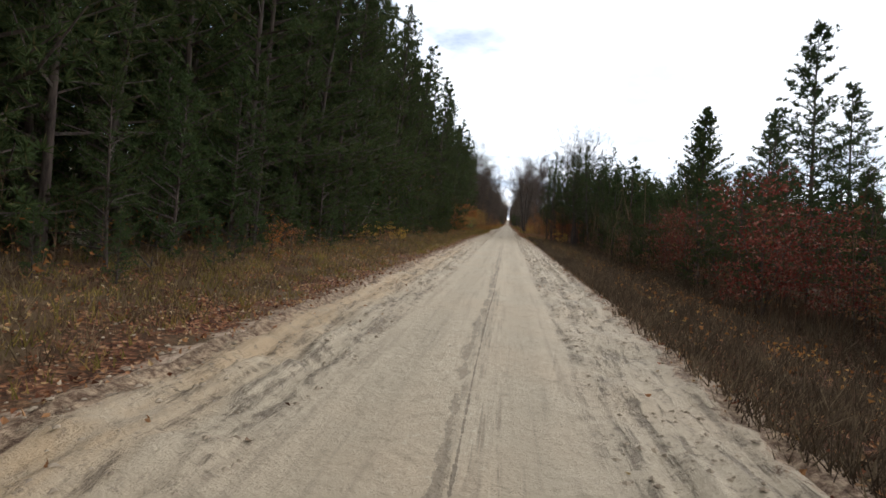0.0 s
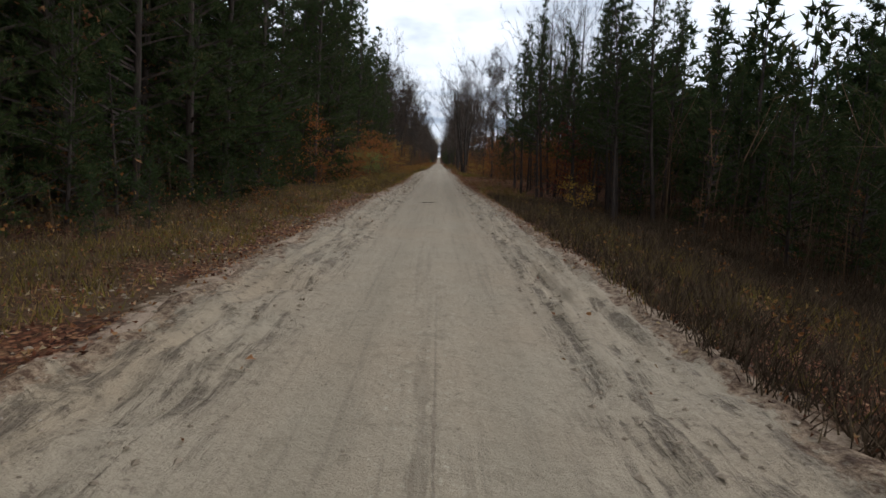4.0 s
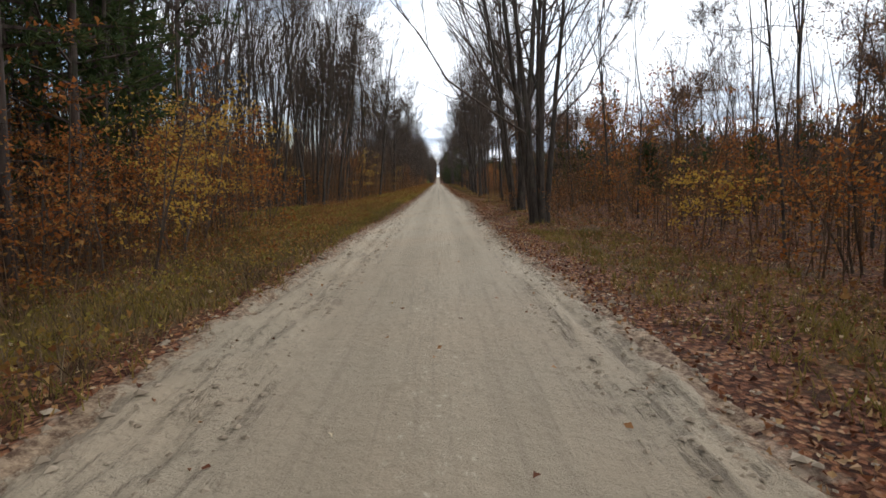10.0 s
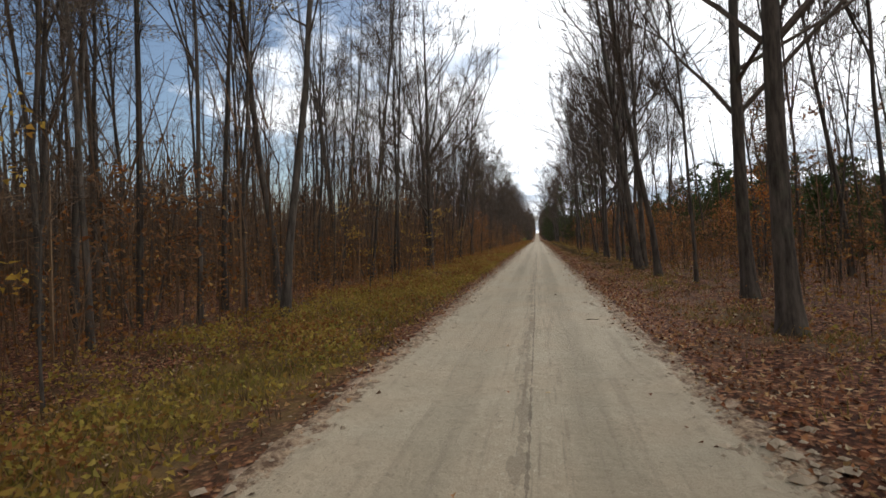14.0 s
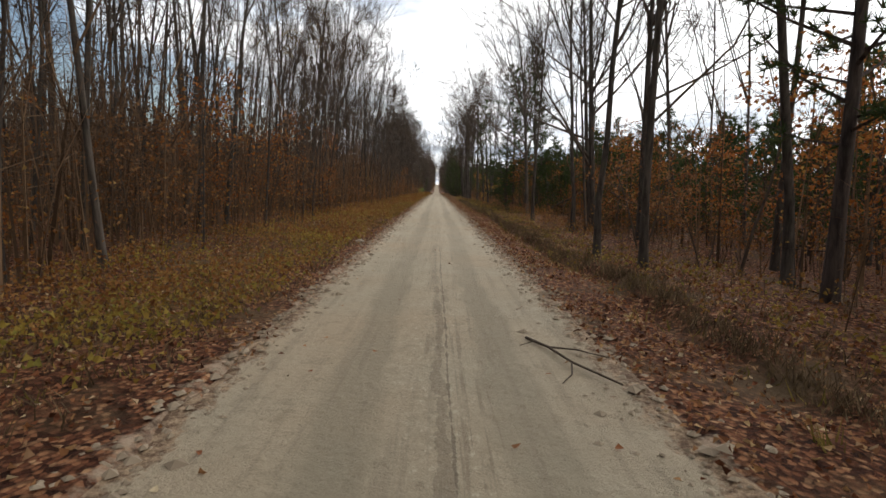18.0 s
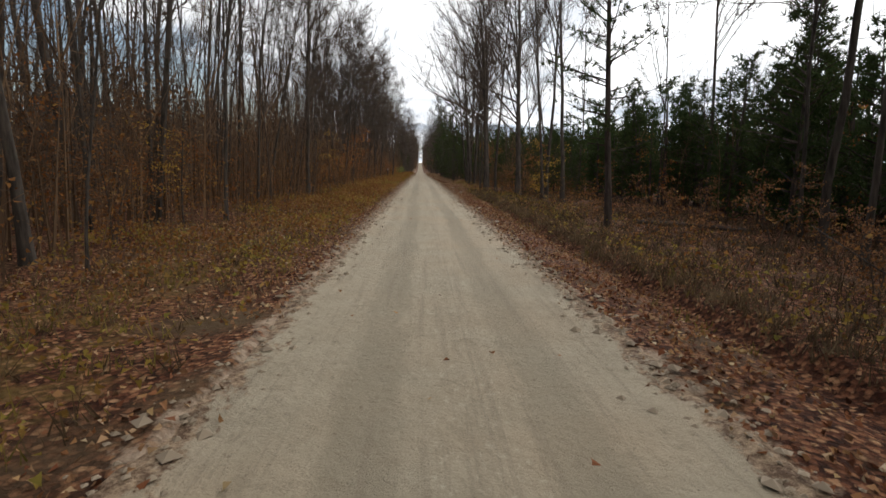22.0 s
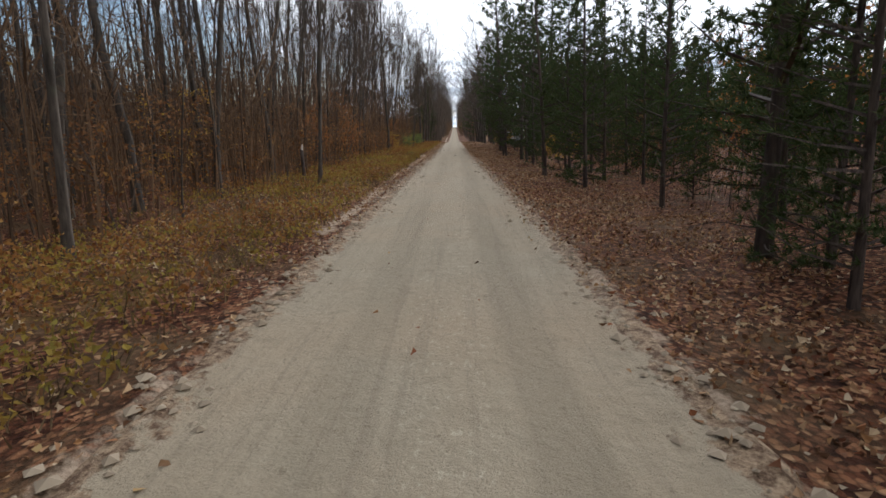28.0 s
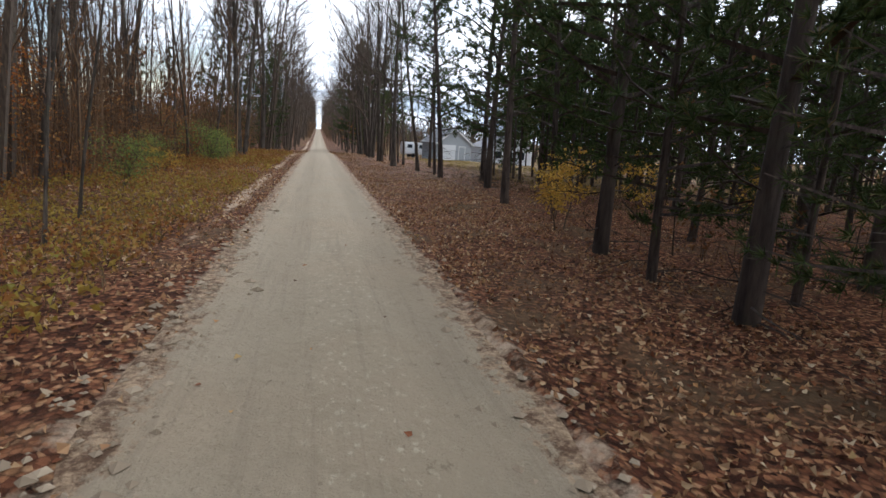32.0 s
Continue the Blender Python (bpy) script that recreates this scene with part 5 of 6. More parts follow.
def thicket_form(h, spread, sprays):
    """A far sapling: a thin stem and leaves on level sprays."""
    p = Pile()
    tip = np.array([[rng.normal() * 0.06 * h, rng.normal() * 0.06 * h, h]])
    spikes(p, np.array([[0, 0, -0.1]]), tip, 0.012 + 0.004 * h)
    q = rng.uniform(0.12, 1.0, (sprays, 1))
    a = rng.uniform(0, 2 * np.pi, sprays)
    arm = np.stack([np.cos(a), np.sin(a), rng.uniform(0.0, 0.5, sprays)], 1) * spread * rng.uniform(0.3, 1.0, (sprays, 1)) * (1.15 - 0.75 * q)
    spikes(p, tip * q, tip * q + arm, 0.008)
    at = np.repeat(tip * q, 5, 0) + np.repeat(arm, 5, 0) * rng.uniform(0.2, 1.1, (sprays * 5, 1)) + rng.normal(size=(sprays * 5, 3)) * np.array([0.14, 0.14, 0.06])
    leaves(p, at, 0.17, 1, 0.45)
    return p.arrays()


thicket_forms = [thicket_form(*a) for a in ((2.2, 0.9, 11), (3.4, 1.2, 15), (4.8, 1.5, 18), (6.5, 1.7, 22))]
woods("rusty_thicket", "thicket of beech saplings still in rusty orange leaf",
      [(190, -13, -8.2, 54, 126, 0.6, 1.0), (110, -20, -12, 70, 150, 0.7, 1.2), (75, 12, 24, 104, 130, 0.6, 1.0), (90, 15, 30, 70, 104, 0.7, 1.2), (40, 8, 16, 255, 300, 0.5, 0.9), (60, -16, -9, 150, 300, 0.5, 1.0), (60, 9, 16, 214, 250, 0.5, 0.9)], thicket_forms, [TWIG, ORANGE])
woods("brown_thicket", "thicket of oak and beech saplings with dull brown leaves",
      [(260, -14, -8.4, 20, 126, 0.5, 1.0), (170, 10, 28, 104, 205, 0.5, 1.1), (120, 14, 30, 108, 205, 0.8, 1.25), (120, 10, 30, 66, 104, 0.5, 1.0), (230, -24, -9, 126, 420, 0.4, 1.0), (120, -14, -7, 400, 470, 0.5, 1.0), (60, 9, 15, -6, 60, 0.4, 0.8), (60, 8, 15, 300, 345, 0.5, 0.9), (190, 7.0, 16, 336, 400, 0.3, 0.75)], thicket_forms, [TWIG, RUSSET])
brush_forms = [brush_form(h) for h in (3.0, 4.5, 6.0, 8.0, 10.0)]
woods("leafless_brush", "dense leafless brown saplings filling the woods",
      [(240, -14, -8.0, 122, 184, 0.4, 0.9), (3000, -14, -7.4, 184, 455, 0.45, 0.95), (900, -17, -8, 150, 445, 0.8, 1.25), (2200, -36, -13, 118, 425, 0.6, 1.1), (2600, -38, -12, 146, 430, 0.6, 0.95), (900, -40, -14, 120, 200, 0.6, 1.0), (900, -44, -15, 116, 195, 0.4, 0.9), (700, 7.0, 14, 92, 206, 0.3, 0.6), (1700, 13, 36, 84, 206, 0.4, 1.0), (420, 7.5, 14, 206, 335, 0.4, 0.9), (260, -16, -8, 58, 124, 0.4, 0.8), (1300, -22, -5.4, 425, 980, 0.7, 1.3), (900, 5.4, 20, 470, 980, 0.7, 1.3), (350, -4.2, -2.6, 560, 1000, 0.5, 1.0), (350, 2.6, 4.2, 560, 1000, 0.5, 1.0), (300, 10, 16, -10, 60, 0.4, 0.8)],
      brush_forms, [HAZE])
p = Pile()
for count, x0, x1, y0, y1, low, high in ((9000, -80, -24, 100, 460, 6, 13), (1500, -80, -36, -60, 110, 4, 11), (3200, 30, 80, 70, 210, 5, 10), (900, 44, 90, -40, 80, 4, 11), (900, 36, 90, 335, 430, 4, 11),
                                         (1600, -70, -22, 440, 1000, 4, 11), (1600, 22, 70, 480, 1000, 4, 11)):
    b = far_spots(count, x0, x1, y0, y1)
    spikes(p, b, b + np.array([0, 0, 1.0]) * rng.uniform(low, high, (count, 1)) + rng.normal(size=b.shape) * np.array([0.5, 0.5, 0]), 0.16)
    tb = np.repeat(b, 2, 0) + np.array([0, 0, 1.0]) * rng.uniform(0, high * 0.65, (count * 2, 1))
    spikes(p, tb, tb + unit(np.array([0, 0, 1.0]) + rng.normal(size=tb.shape) * 0.5) * rng.uniform(2, 5, (len(tb), 1)), 0.09)
tagged(new("deep_woods", p.mesh("deep_woods", [TWIG])), "leafless forest closing the view far behind the road", "woods", kind="stuff")


# ---- undergrowth, weeds, grass and leaf litter ----
def strewn(count, x0, x1, y0, y1, keep=None):
    x, y = rng.uniform(x0, x1, count), rng.uniform(y0, y1, count)
    if keep is not None:
        ok = rng.uniform(size=count) < keep(x, y)
        x, y = x[ok], y[ok]
    return np.stack([x, y, ground_z(x, y)], 1)


def stems(plots):
    p = Pile()
    for count, x0, x1, y0, y1, lo, hi in plots:
        b = strewn(count, x0, x1, y0, y1, lambda x, y: 1.0 - in_clearing(x, y))
        h = rng.uniform(lo, hi, len(b))[:, None]
        tip = b + h * unit(np.array([0, 0, 1.0]) + rng.normal(size=b.shape) * 0.12)
        spikes(p, b, tip, 0.006 + 0.0035 * h[:, 0])
        for _ in range(3):
            q = rng.uniform(0.3, 0.9, (len(b), 1))
            tb = b + (tip - b) * q
            spikes(p, tb, tb + h * rng.uniform(0.15, 0.35, (len(b), 1)) * unit(np.array([0, 0, 0.8]) + rng.normal(size=b.shape) * 0.7), 0.005)
    return p


under = stems([(500, -14, -7, 125, 184, 0.6, 2.4), (2900, -14, -6.4, 184, 450, 0.8, 3.6), (900, -12, -7.4, -12, 80, 0.6, 2.2), (900, -11, -6.6, 80, 128, 0.8, 3.0), (700, 6.2, 14, 97, 205, 0.6, 2.4), (1300, 6.0, 14, 205, 335, 0.5, 2.4), (500, 6.5, 13, 335, 400, 0.4, 2.0), (700, 9, 15, -8, 60, 0.8, 2.6), (1100, -30, -12, 120, 410, 1.5, 5.0)])
tagged(new("undergrowth", under.mesh("undergrowth", [HAZE])), "tangle of bare brown saplings and stems under the trees", "undergrowth", kind="stuff")

p = Pile()
for count, x0, x1, y0, y1, keep in ((5600, -15, -6.2, 122, 450, 1.1), (1500, -14, -7.6, 148, 440, 2.2), (1900, 5.8, 14, 82, 210, 0.9), (700, 6, 14, 210, 335, 0.5), (400, -12, -7, -10, 80, 0.4), (900, -11, -6.5, 70, 125, 1.2)):
    s = strewn(count, x0, x1, y0, y1, lambda x, y: 1.0 - (in_clearing(x, y) & (x < 0)))
    n = 7
    at = np.repeat(s, n, 0) + np.abs(rng.normal(size=(len(s) * n, 3))) * np.array([0, 0, keep]) + rng.normal(size=(len(s) * n, 3)) * np.array([0.3, 0.3, 0.05]) + np.array([0, 0, 0.25])
    leaves(p, at, 0.11, 0, 0.4)
tagged(new("brown_leaf_sprigs", p.mesh("brown_leaf_sprigs", [RUST])), "withered orange-brown leaves still on low sprigs", "undergrowth", kind="stuff")


def tufts(name, label, mat, plots, per, height, width, keep=None):
    p = Pile()
    for count, x0, x1, y0, y1, scale in plots:
        s = strewn(count, x0, x1, y0, y1, keep)
        base = np.repeat(s, per, 0) + rng.normal(size=(len(s) * per, 3)) * np.array([0.09, 0.09, 0.0])
        lean = unit(np.array([0, 0, 1.0]) + rng.normal(size=base.shape) * np.array([0.5, 0.5, 0.1]))
        size = np.repeat(rng.uniform(0.5, 1.3, len(s)), per)[:, None] * rng.uniform(0.5, 1.2, (len(base), 1))
        blades(p, base - np.array([0, 0, 0.02]), base + lean * height * scale * size, width)
    return tagged(new(name, p.mesh(name, [mat])), label, "grass", kind="stuff")


tufts("dry_weeds", "dry brown weeds and dead stalks on the verges", STRAW,
      [(6500, -9.5, -4.6, -14, 60, 0.7), (3800, -9, -3.6, 60, 128, 0.9), (6500, -9, -2.8, 128, 405, 0.8), (500, 4.5, 9, 66, 140, 0.7), (1700, 4.4, 10, 140, 335, 0.65), (900, 8, 16, 405, 440, 0.6), (1800, 4.0, 5.6, 183, 310, 0.6), (2600, 4.12, 4.5, 210, 306, 0.55)], 7, 0.40, 0.019)
tufts("bank_weeds", "drab brown weeds covering the sloping bank and the glade", DRAB,
      [(13000, 3.3, 10.5, -14, 64, 1.15), (2500, 3.2, 5.0, -14, 40, 0.7), (8000, 9.5, 15.5, -14, 64, 1.5), (5000, 4.5, 13.5, 252, 306, 0.9)], 7, 0.40, 0.019)
tufts("roadside_grass", "olive and yellowing grass growing along the verge", OLIVE,
      [(24000, -9.5, -3.0, 55, 410, 1.0), (20000, -10.5, -3.2, 60, 185, 0.85), (14000, -13.5, -3.4, 122, 149, 0.9), (15000, 3.2, 8.5, 30, 335, 1.0), (7000, 3.2, 7.5, 20, 85, 1.2), (4500, 3.5, 7.0, 99, 124, 0.8), (4000, 9, 26, 405, 460, 0.8), (16000, -9, -4.0, -13, 58, 0.9)], 8, 0.26, 0.02, lambda x, y: greenness(x, y) * 0.95)

herbs = Pile()
for count, x0, x1, y0, y1 in ((14000, -8.4, -2.8, 150, 215), (7000, -8.4, -2.8, 215, 330), (14000, -8.4, -2.8, 330, 445), (2200, -8.0, -3.6, 60, 150), (1800, 4.6, 9.0, 150, 330), (1300, 4.0, 6.5, 183, 330)):
    s = strewn(count, x0, x1, y0, y1, lambda x, y: np.clip(0.55 + 0.8 * bumps(x, y, 1.6), 0, 1))
    at = np.repeat(s, 5, 0) + rng.normal(size=(len(s) * 5, 3)) * np.array([0.13, 0.13, 0.0]) + np.array([0, 0, 1.0]) * rng.uniform(0.04, 0.34, (len(s) * 5, 1))
    leaves(herbs, at, 0.09, 0, 0.45)
fronds = Pile()
for count, x0, x1, y0, y1 in ((25000, -8.8, -2.8, 170, 445), (6000, -10.0, -3.6, 100, 170), (3600, 7.0, 20, 228, 268), (2600, 4.6, 9.5, 95, 335), (500, -9, -4.6, -13, 60), (700, 4, 9, -13, 62)):
    s = strewn(count, x0, x1, y0, y1, lambda x, y: np.clip(0.45 + 0.9 * bumps(x + 31, y, 2.2), 0, 1))
    at = np.repeat(s, 6, 0) + rng.normal(size=(len(s) * 6, 3)) * np.array([0.14, 0.14, 0.0]) + np.array([0, 0, 1.0]) * rng.uniform(0.05, 0.5, (len(s) * 6, 1))
    leaves(fronds, at, 0.085, 0, 0.35)
tagged(new("withered_fronds", fronds.mesh("withered_fronds", [RUST])), "withered rusty fronds and leaves standing on the verges", "plants", kind="stuff")
tagged(new("low_herbs", herbs.mesh("low_herbs", [HERBS])), "yellowing low leafy plants on the verge", "plants", kind="stuff")

litter, tan_litter = Pile(), Pile()


def litter_keep(x, y):
    out = np.where(x < 0, -x - half_left(y), x - half_right(y))
    amount = np.where(x < 0, np.interp(y, [-10, 55, 80, 125, 200, 400], [0.9, 0.8, 0.9, 0.9, 1.0, 1.0]), np.interp(y, [-10, 55, 75, 95, 400], [0.5, 0.55, 0.9, 1, 1]))
    return amount * (1 - 0.55 * greenness(x, y)) * np.clip(out / 0.75 + 0.12, 0.012, 1) * np.clip(1.2 - out / 12, 0.4, 1) * np.clip(0.75 + 0.6 * bumps(x, y, 1.1), 0.1, 1) * np.where((x > 4.05) & (x < 4.35) & (y > 185) & (y < 305), 0.2, 1)


for count, x0, x1, y0, y1 in ((300000, 1.5, 6.5, -12, 418), (240000, -7.5, -1.5, -12, 418), (60000, 6.5, 11, 80, 420), (34000, 6.0, 12, 74, 126), (9000, -11, -7.5, 120, 415), (14000, 11, 18, 80, 430), (12000, -14, -8.0, 120, 415), (26000, 1.4, 7.5, 418, 480), (18000, -7, -1.4, 418, 480), (14000, 7.5, 16, 395, 470)):
    s = strewn(count, x0, x1, y0, y1, litter_keep)
    s[:, 2] = np.maximum(s[:, 2], road_z(s[:, 0], s[:, 1])) + rng.uniform(0.005, 0.03, len(s))
    # paler oak and beech leaves along the left verge and under the last pines
    pale = rng.uniform(size=len(s)) < np.where(s[:, 0] < 0, np.interp(s[:, 1], [170, 230, 300, 350], [0.15, 0.45, 0.6, 0.85]), np.interp(s[:, 1], [300, 350], [0.12, 0.85]))
    leaves(litter, s[~pale], 0.078, 0, 0.5)
    leaves(tan_litter, s[pale], 0.078, 0, 0.5)
s = strewn(700, -2.2, 2.2, 60, 400)
s[:, 2] = road_z(s[:, 0], s[:, 1]) + 0.012
leaves(litter, s, 0.07, 0, 0.85)
tagged(new("fallen_leaves", litter.mesh("fallen_leaves", [FALLEN])), "fallen dry brown leaves lying over the verges", "leaf litter", kind="stuff")
tagged(new("pale_fallen_leaves", tan_litter.mesh("pale_fallen_leaves", [TAN_FALL])), "pale tan fallen leaves spread under the pines", "leaf litter", kind="stuff")


def lumps(name, label, mat, plots, size, category):
    p = Pile()
    base = np.array([[1, 0, 0], [0, 1, 0], [-1, 0, 0], [0, -1, 0], [0, 0, 0.8], [0, 0, -0.6]], float)
    tri = np.array([[0, 1, 4], [1, 2, 4], [2, 3, 4], [3, 0, 4], [1, 0, 5], [2, 1, 5], [3, 2, 5], [0, 3, 5]])
    for count, x0, x1, y0, y1 in plots:
        x, y = rng.uniform(x0, x1, count), rng.uniform(y0, y1, count)
        if y0 > 100:
            # along the frayed edge of the road
            off = rng.normal(0.12, 0.24, count)
            x = np.where(x < 0, -half_left(y) - off, half_right(y) + off)
        z = np.maximum(road_z(x, y), ground_z(x, y))
        r = size * np.clip(rng.lognormal(0, 0.5, count), 0.3, 1.7)
        v = (base[None] * rng.uniform(0.6, 1.3, (count, 6, 1)) * r[:, None, None] * np.array([1, 1, 0.6])) + np.stack([x, y, z + 0.1 * r], 1)[:, None]
        p.add(v.reshape(-1, 3), (tri[None] + (np.arange(count) * 6)[:, None, None]).reshape(-1, 3))
    return tagged(new(name, p.mesh(name, [mat])), label, category, kind="stuff")


lumps("sand_clods", "crumbled clods of damp sand along the road margins", CLOD, [(3000, -5.6, -3.1, -13, 62), (4000, -3.3, -1.5, -12, 132), (4000, 1.5, 3.1, -12, 132), (5000, -2.8, -1.9, 120, 405), (5000, 1.95, 2.9, 105, 405)], 0.028, "sand")
lumps("sand_lumps", "broken pale lumps of packed sand at the road edge", CLOD, [(900, -2.7, -1.75, 60, 99), (500, 1.8, 2.5, 60, 99), (900, 2.0, 2.8, 136, 160), (1700, 1.9, 2.9, 205, 335), (1400, -2.8, -1.9, 190, 335), (450, 1.9, 2.9, 335, 405), (700, -2.8, -1.9, 335, 405), (500, 1.9, 2.9, 101, 200), (500, -2.8, -1.9, 101, 200)], 0.05, "sand")
STONE, st, sb = material("grey_pebble", 0.85)
st.links.new(blended(st, (0.27, 0.22, 0.16), (0.47, 0.395, 0.30), noise_fac(st, place(st), 3, 4)), sb.inputs["Base Color"])
lumps("pebbles", "small grey pebbles scattered over the dirt road", STONE, [(700, -2.4, 2.4, -12, 405), (500, -3.6, -2.2, -12, 130)], 0.011, "pebbles")


# ---- single things along the road ----
STRAWWOOD = bark_material("bleached_dead_wood", (0.20, 0.17, 0.13), (0.38, 0.33, 0.26), 12)


def line_thing(name, label, category, mat, lines, sides=6, group=""):
    """A branch or log: tapered lines as (points, start radius, end radius), the first one the main stem."""
    p = Pile()
    for pts, r0, r1 in lines:
        pts = np.asarray(pts, float)
        tube(p, pts, np.linspace(r0, r1, len(pts)), sides)
        p.add(*disc(pts[0], pts[1] - pts[0], r0, sides))
    return tagged(new(name, p.mesh(name, [mat], True)), label, category, group)


def disc(c, d, r, sides):
    d = unit(d)
    u = unit(np.cross(d, (1, 0, 0) if abs(d[0]) < 0.7 else (0, 1, 0)))
    w = np.cross(d, u)
    a = np.arange(sides) * 2 * np.pi / sides
    v = np.concatenate([[c], c + r * (np.cos(a)[:, None] * u + np.sin(a)[:, None] * w)])
    k = np.arange(sides)
    return v, np.stack([np.zeros(sides, int), 1 + (k + 1) % sides, 1 + k], 1)


def on_road(x, y, up=0.02):
    return (x, y, float(road_z(np.array(x), np.array(y))) + up)


def on_ground(x, y, up=0.0):
    return (x, y, float(ground_z(x, y)) + up)


line_thing("fallen_branch", "broken dark forked branch lying on the dirt road", "branch", TWIG,
           [([on_road(1.25, 215.1), on_road(1.45, 214.6, 0.05), on_road(1.6, 214.0, 0.06), on_road(1.95, 213.3)], 0.022, 0.012),
            ([on_road(1.45, 214.6, 0.05), on_road(1.8, 214.5, 0.05), on_road(2.1, 214.2)], 0.014, 0.006),
            ([on_road(1.6, 214.0, 0.05), on_road(1.5, 213.6, 0.05), on_road(1.35, 213.4)], 0.012, 0.005),
            ([on_road(1.35, 214.9, 0.04), on_road(1.1, 214.7, 0.03)], 0.010, 0.004)])
line_thing("fallen_log", "old brown log lying in the leaf litter", "log", PINEBARK,
           [([on_ground(4.6, 208.6, 0.10), on_ground(4.9, 207.0, 0.12), on_ground(5.4, 205.2, 0.09)], 0.11, 0.08), ([on_ground(4.85, 207.2, 0.12), on_ground(5.4, 207.6, 0.2)], 0.04, 0.02)], 8)
line_thing("fallen_log", "long mossy log stretched over the forest floor", "log", PINEBARK,
           [([on_ground(5.3, 209.2, 0.08), on_ground(6.6, 209.0, 0.1), on_ground(8.0, 208.9, 0.1), on_ground(9.0, 208.6, 0.09)], 0.10, 0.13)], 8)
line_thing("leaning_dead_tree", "dead tree fallen over and propped among the roadside trees", "dead tree", BARK,
           [([on_ground(9.5, 256.0, 0.05), (10.6, 254.6, 0.9), (12.0, 253.0, 1.9), (13.6, 251.5, 3.1), (14.8, 250.4, 4.2)], 0.06, 0.17),
            ([(10.6, 254.6, 0.9), (9.8, 254.0, 0.5), on_ground(9.2, 253.4)], 0.03, 0.01), ([(11.2, 253.9, 1.3), (10.9, 252.9, 0.7), on_ground(10.6, 252.3)], 0.03, 0.01), ([(12.4, 252.6, 2.2), (13.2, 253.4, 2.0), (14.0, 253.9, 1.6)], 0.03, 0.008)], 7)
line_thing("fallen_log", "dark rotten log on the far side of the ditch", "log", PINEBARK,
           [([on_ground(8.6, 279.5, 0.08), on_ground(9.8, 278.2, 0.12), on_ground(11.4, 276.6, 0.09)], 0.10, 0.08)], 8)
line_thing("fallen_branch", "pale barkless branch leaning from the ditch weeds", "branch", BARK,
           [([on_ground(6.0, 263.4, 0.02), (5.9, 263.9, 0.45), (5.6, 264.8, 0.9), (5.3, 265.6, 1.35)], 0.02, 0.008), ([(5.8, 264.1, 0.55), (5.5, 264.1, 0.8)], 0.01, 0.004)])
line_thing("fallen_branch", "grey dead branch lying over the litter", "branch", BARK,
           [([on_ground(5.5, 98.2, 0.03), on_ground(6.0, 97.9, 0.08), on_ground(6.9, 98.1, 0.04)], 0.03, 0.015), ([on_ground(6.0, 97.9, 0.08), on_ground(6.4, 97.5, 0.05)], 0.015, 0.006)])
line_thing("fallen_branch", "bleached curved branch on the leafy verge", "branch", BARK,
           [([on_ground(4.0, 104.0, 0.02), (4.05, 103.9, 0.22), (4.2, 103.8, 0.30), (4.3, 103.7, 0.15)], 0.02, 0.008)])
for x, y, a in ((-1.75, 55.0, 0.1), (-2.3, 54.8, 0.2), (-0.35, 55.2, 0.0), (-2.6, 55.2, 0.3)):
    line_thing("stick", "thin dark stick lying across the wheel tracks", "stick", TWIG,
               [([on_road(x - 0.25, y, 0.015), on_road(x, y + 0.03 + a * 0.1, 0.03), on_road(x + 0.3, y + a * 0.2, 0.015)], 0.014, 0.007)], 5, "sticks on the road")
for x, y, a in ((1.2, 135.5, 0.4), (-1.25, 134.9, 0.6), (-0.9, 138.0, 0.5), (1.5, 167.5, 0.0), (-3.0, 4.1, 0.7)):
    line_thing("stick", "small dark stick on the packed sand", "stick", TWIG,
               [([on_road(x - 0.13, y - a * 0.15, 0.012), on_road(x, y, 0.02), on_road(x + 0.15, y + a * 0.2, 0.012)], 0.009, 0.005)], 5, "sticks on the road")
line_thing("tree_root", "pale tangled dead roots and twigs on the bank", "root", BARK,
           [([on_ground(-7.1, -3.3), (-7.0, -3.3, 0.45), (-6.9, -3.4, 0.75)], 0.03, 0.01), ([(-7.0, -3.3, 0.45), (-6.6, -3.5, 0.3), on_ground(-6.2, -3.7)], 0.018, 0.006), ([(-7.0, -3.3, 0.5), (-7.5, -3.0, 0.7), (-8.1, -2.6, 0.6)], 0.02, 0.006), ([(-7.0, -3.35, 0.3), (-6.7, -3.9, 0.1), on_ground(-6.6, -4.3)], 0.016, 0.005)])


line_thing("fallen_branch", "bleached dead pine limb hanging under the plantation edge", "branch", STRAWWOOD,
           [([(-8.3, 9.7, 0.95), (-9.3, 9.5, 1.25), (-10.4, 9.4, 1.75), (-11.6, 9.6, 2.05)], 0.045, 0.02), ([(-8.8, 9.6, 1.1), (-8.9, 9.2, 0.6), on_ground(-8.9, 8.9)], 0.028, 0.015),
            ([(-9.6, 9.5, 1.35), (-9.9, 9.1, 0.8), (-10.2, 8.9, 0.3)], 0.02, 0.008), ([(-9.0, 9.6, 1.2), (-8.6, 9.3, 1.9), (-8.1, 9.2, 2.6)], 0.018, 0.006), ([(-10.2, 9.4, 1.7), (-9.9, 9.0, 2.3)], 0.012, 0.004)], 6)
line_thing("fallen_branch", "thin pale dead branch leaning in the pine boughs", "branch", STRAWWOOD,
           [([on_ground(-7.9, 14.2, 0.02), (-7.8, 14.6, 0.9), (-7.4, 15.2, 1.9), (-7.2, 15.6, 2.7)], 0.022, 0.008), ([(-7.7, 14.8, 1.2), (-7.2, 14.6, 1.5), (-6.9, 14.5, 1.4)], 0.01, 0.004)], 5)


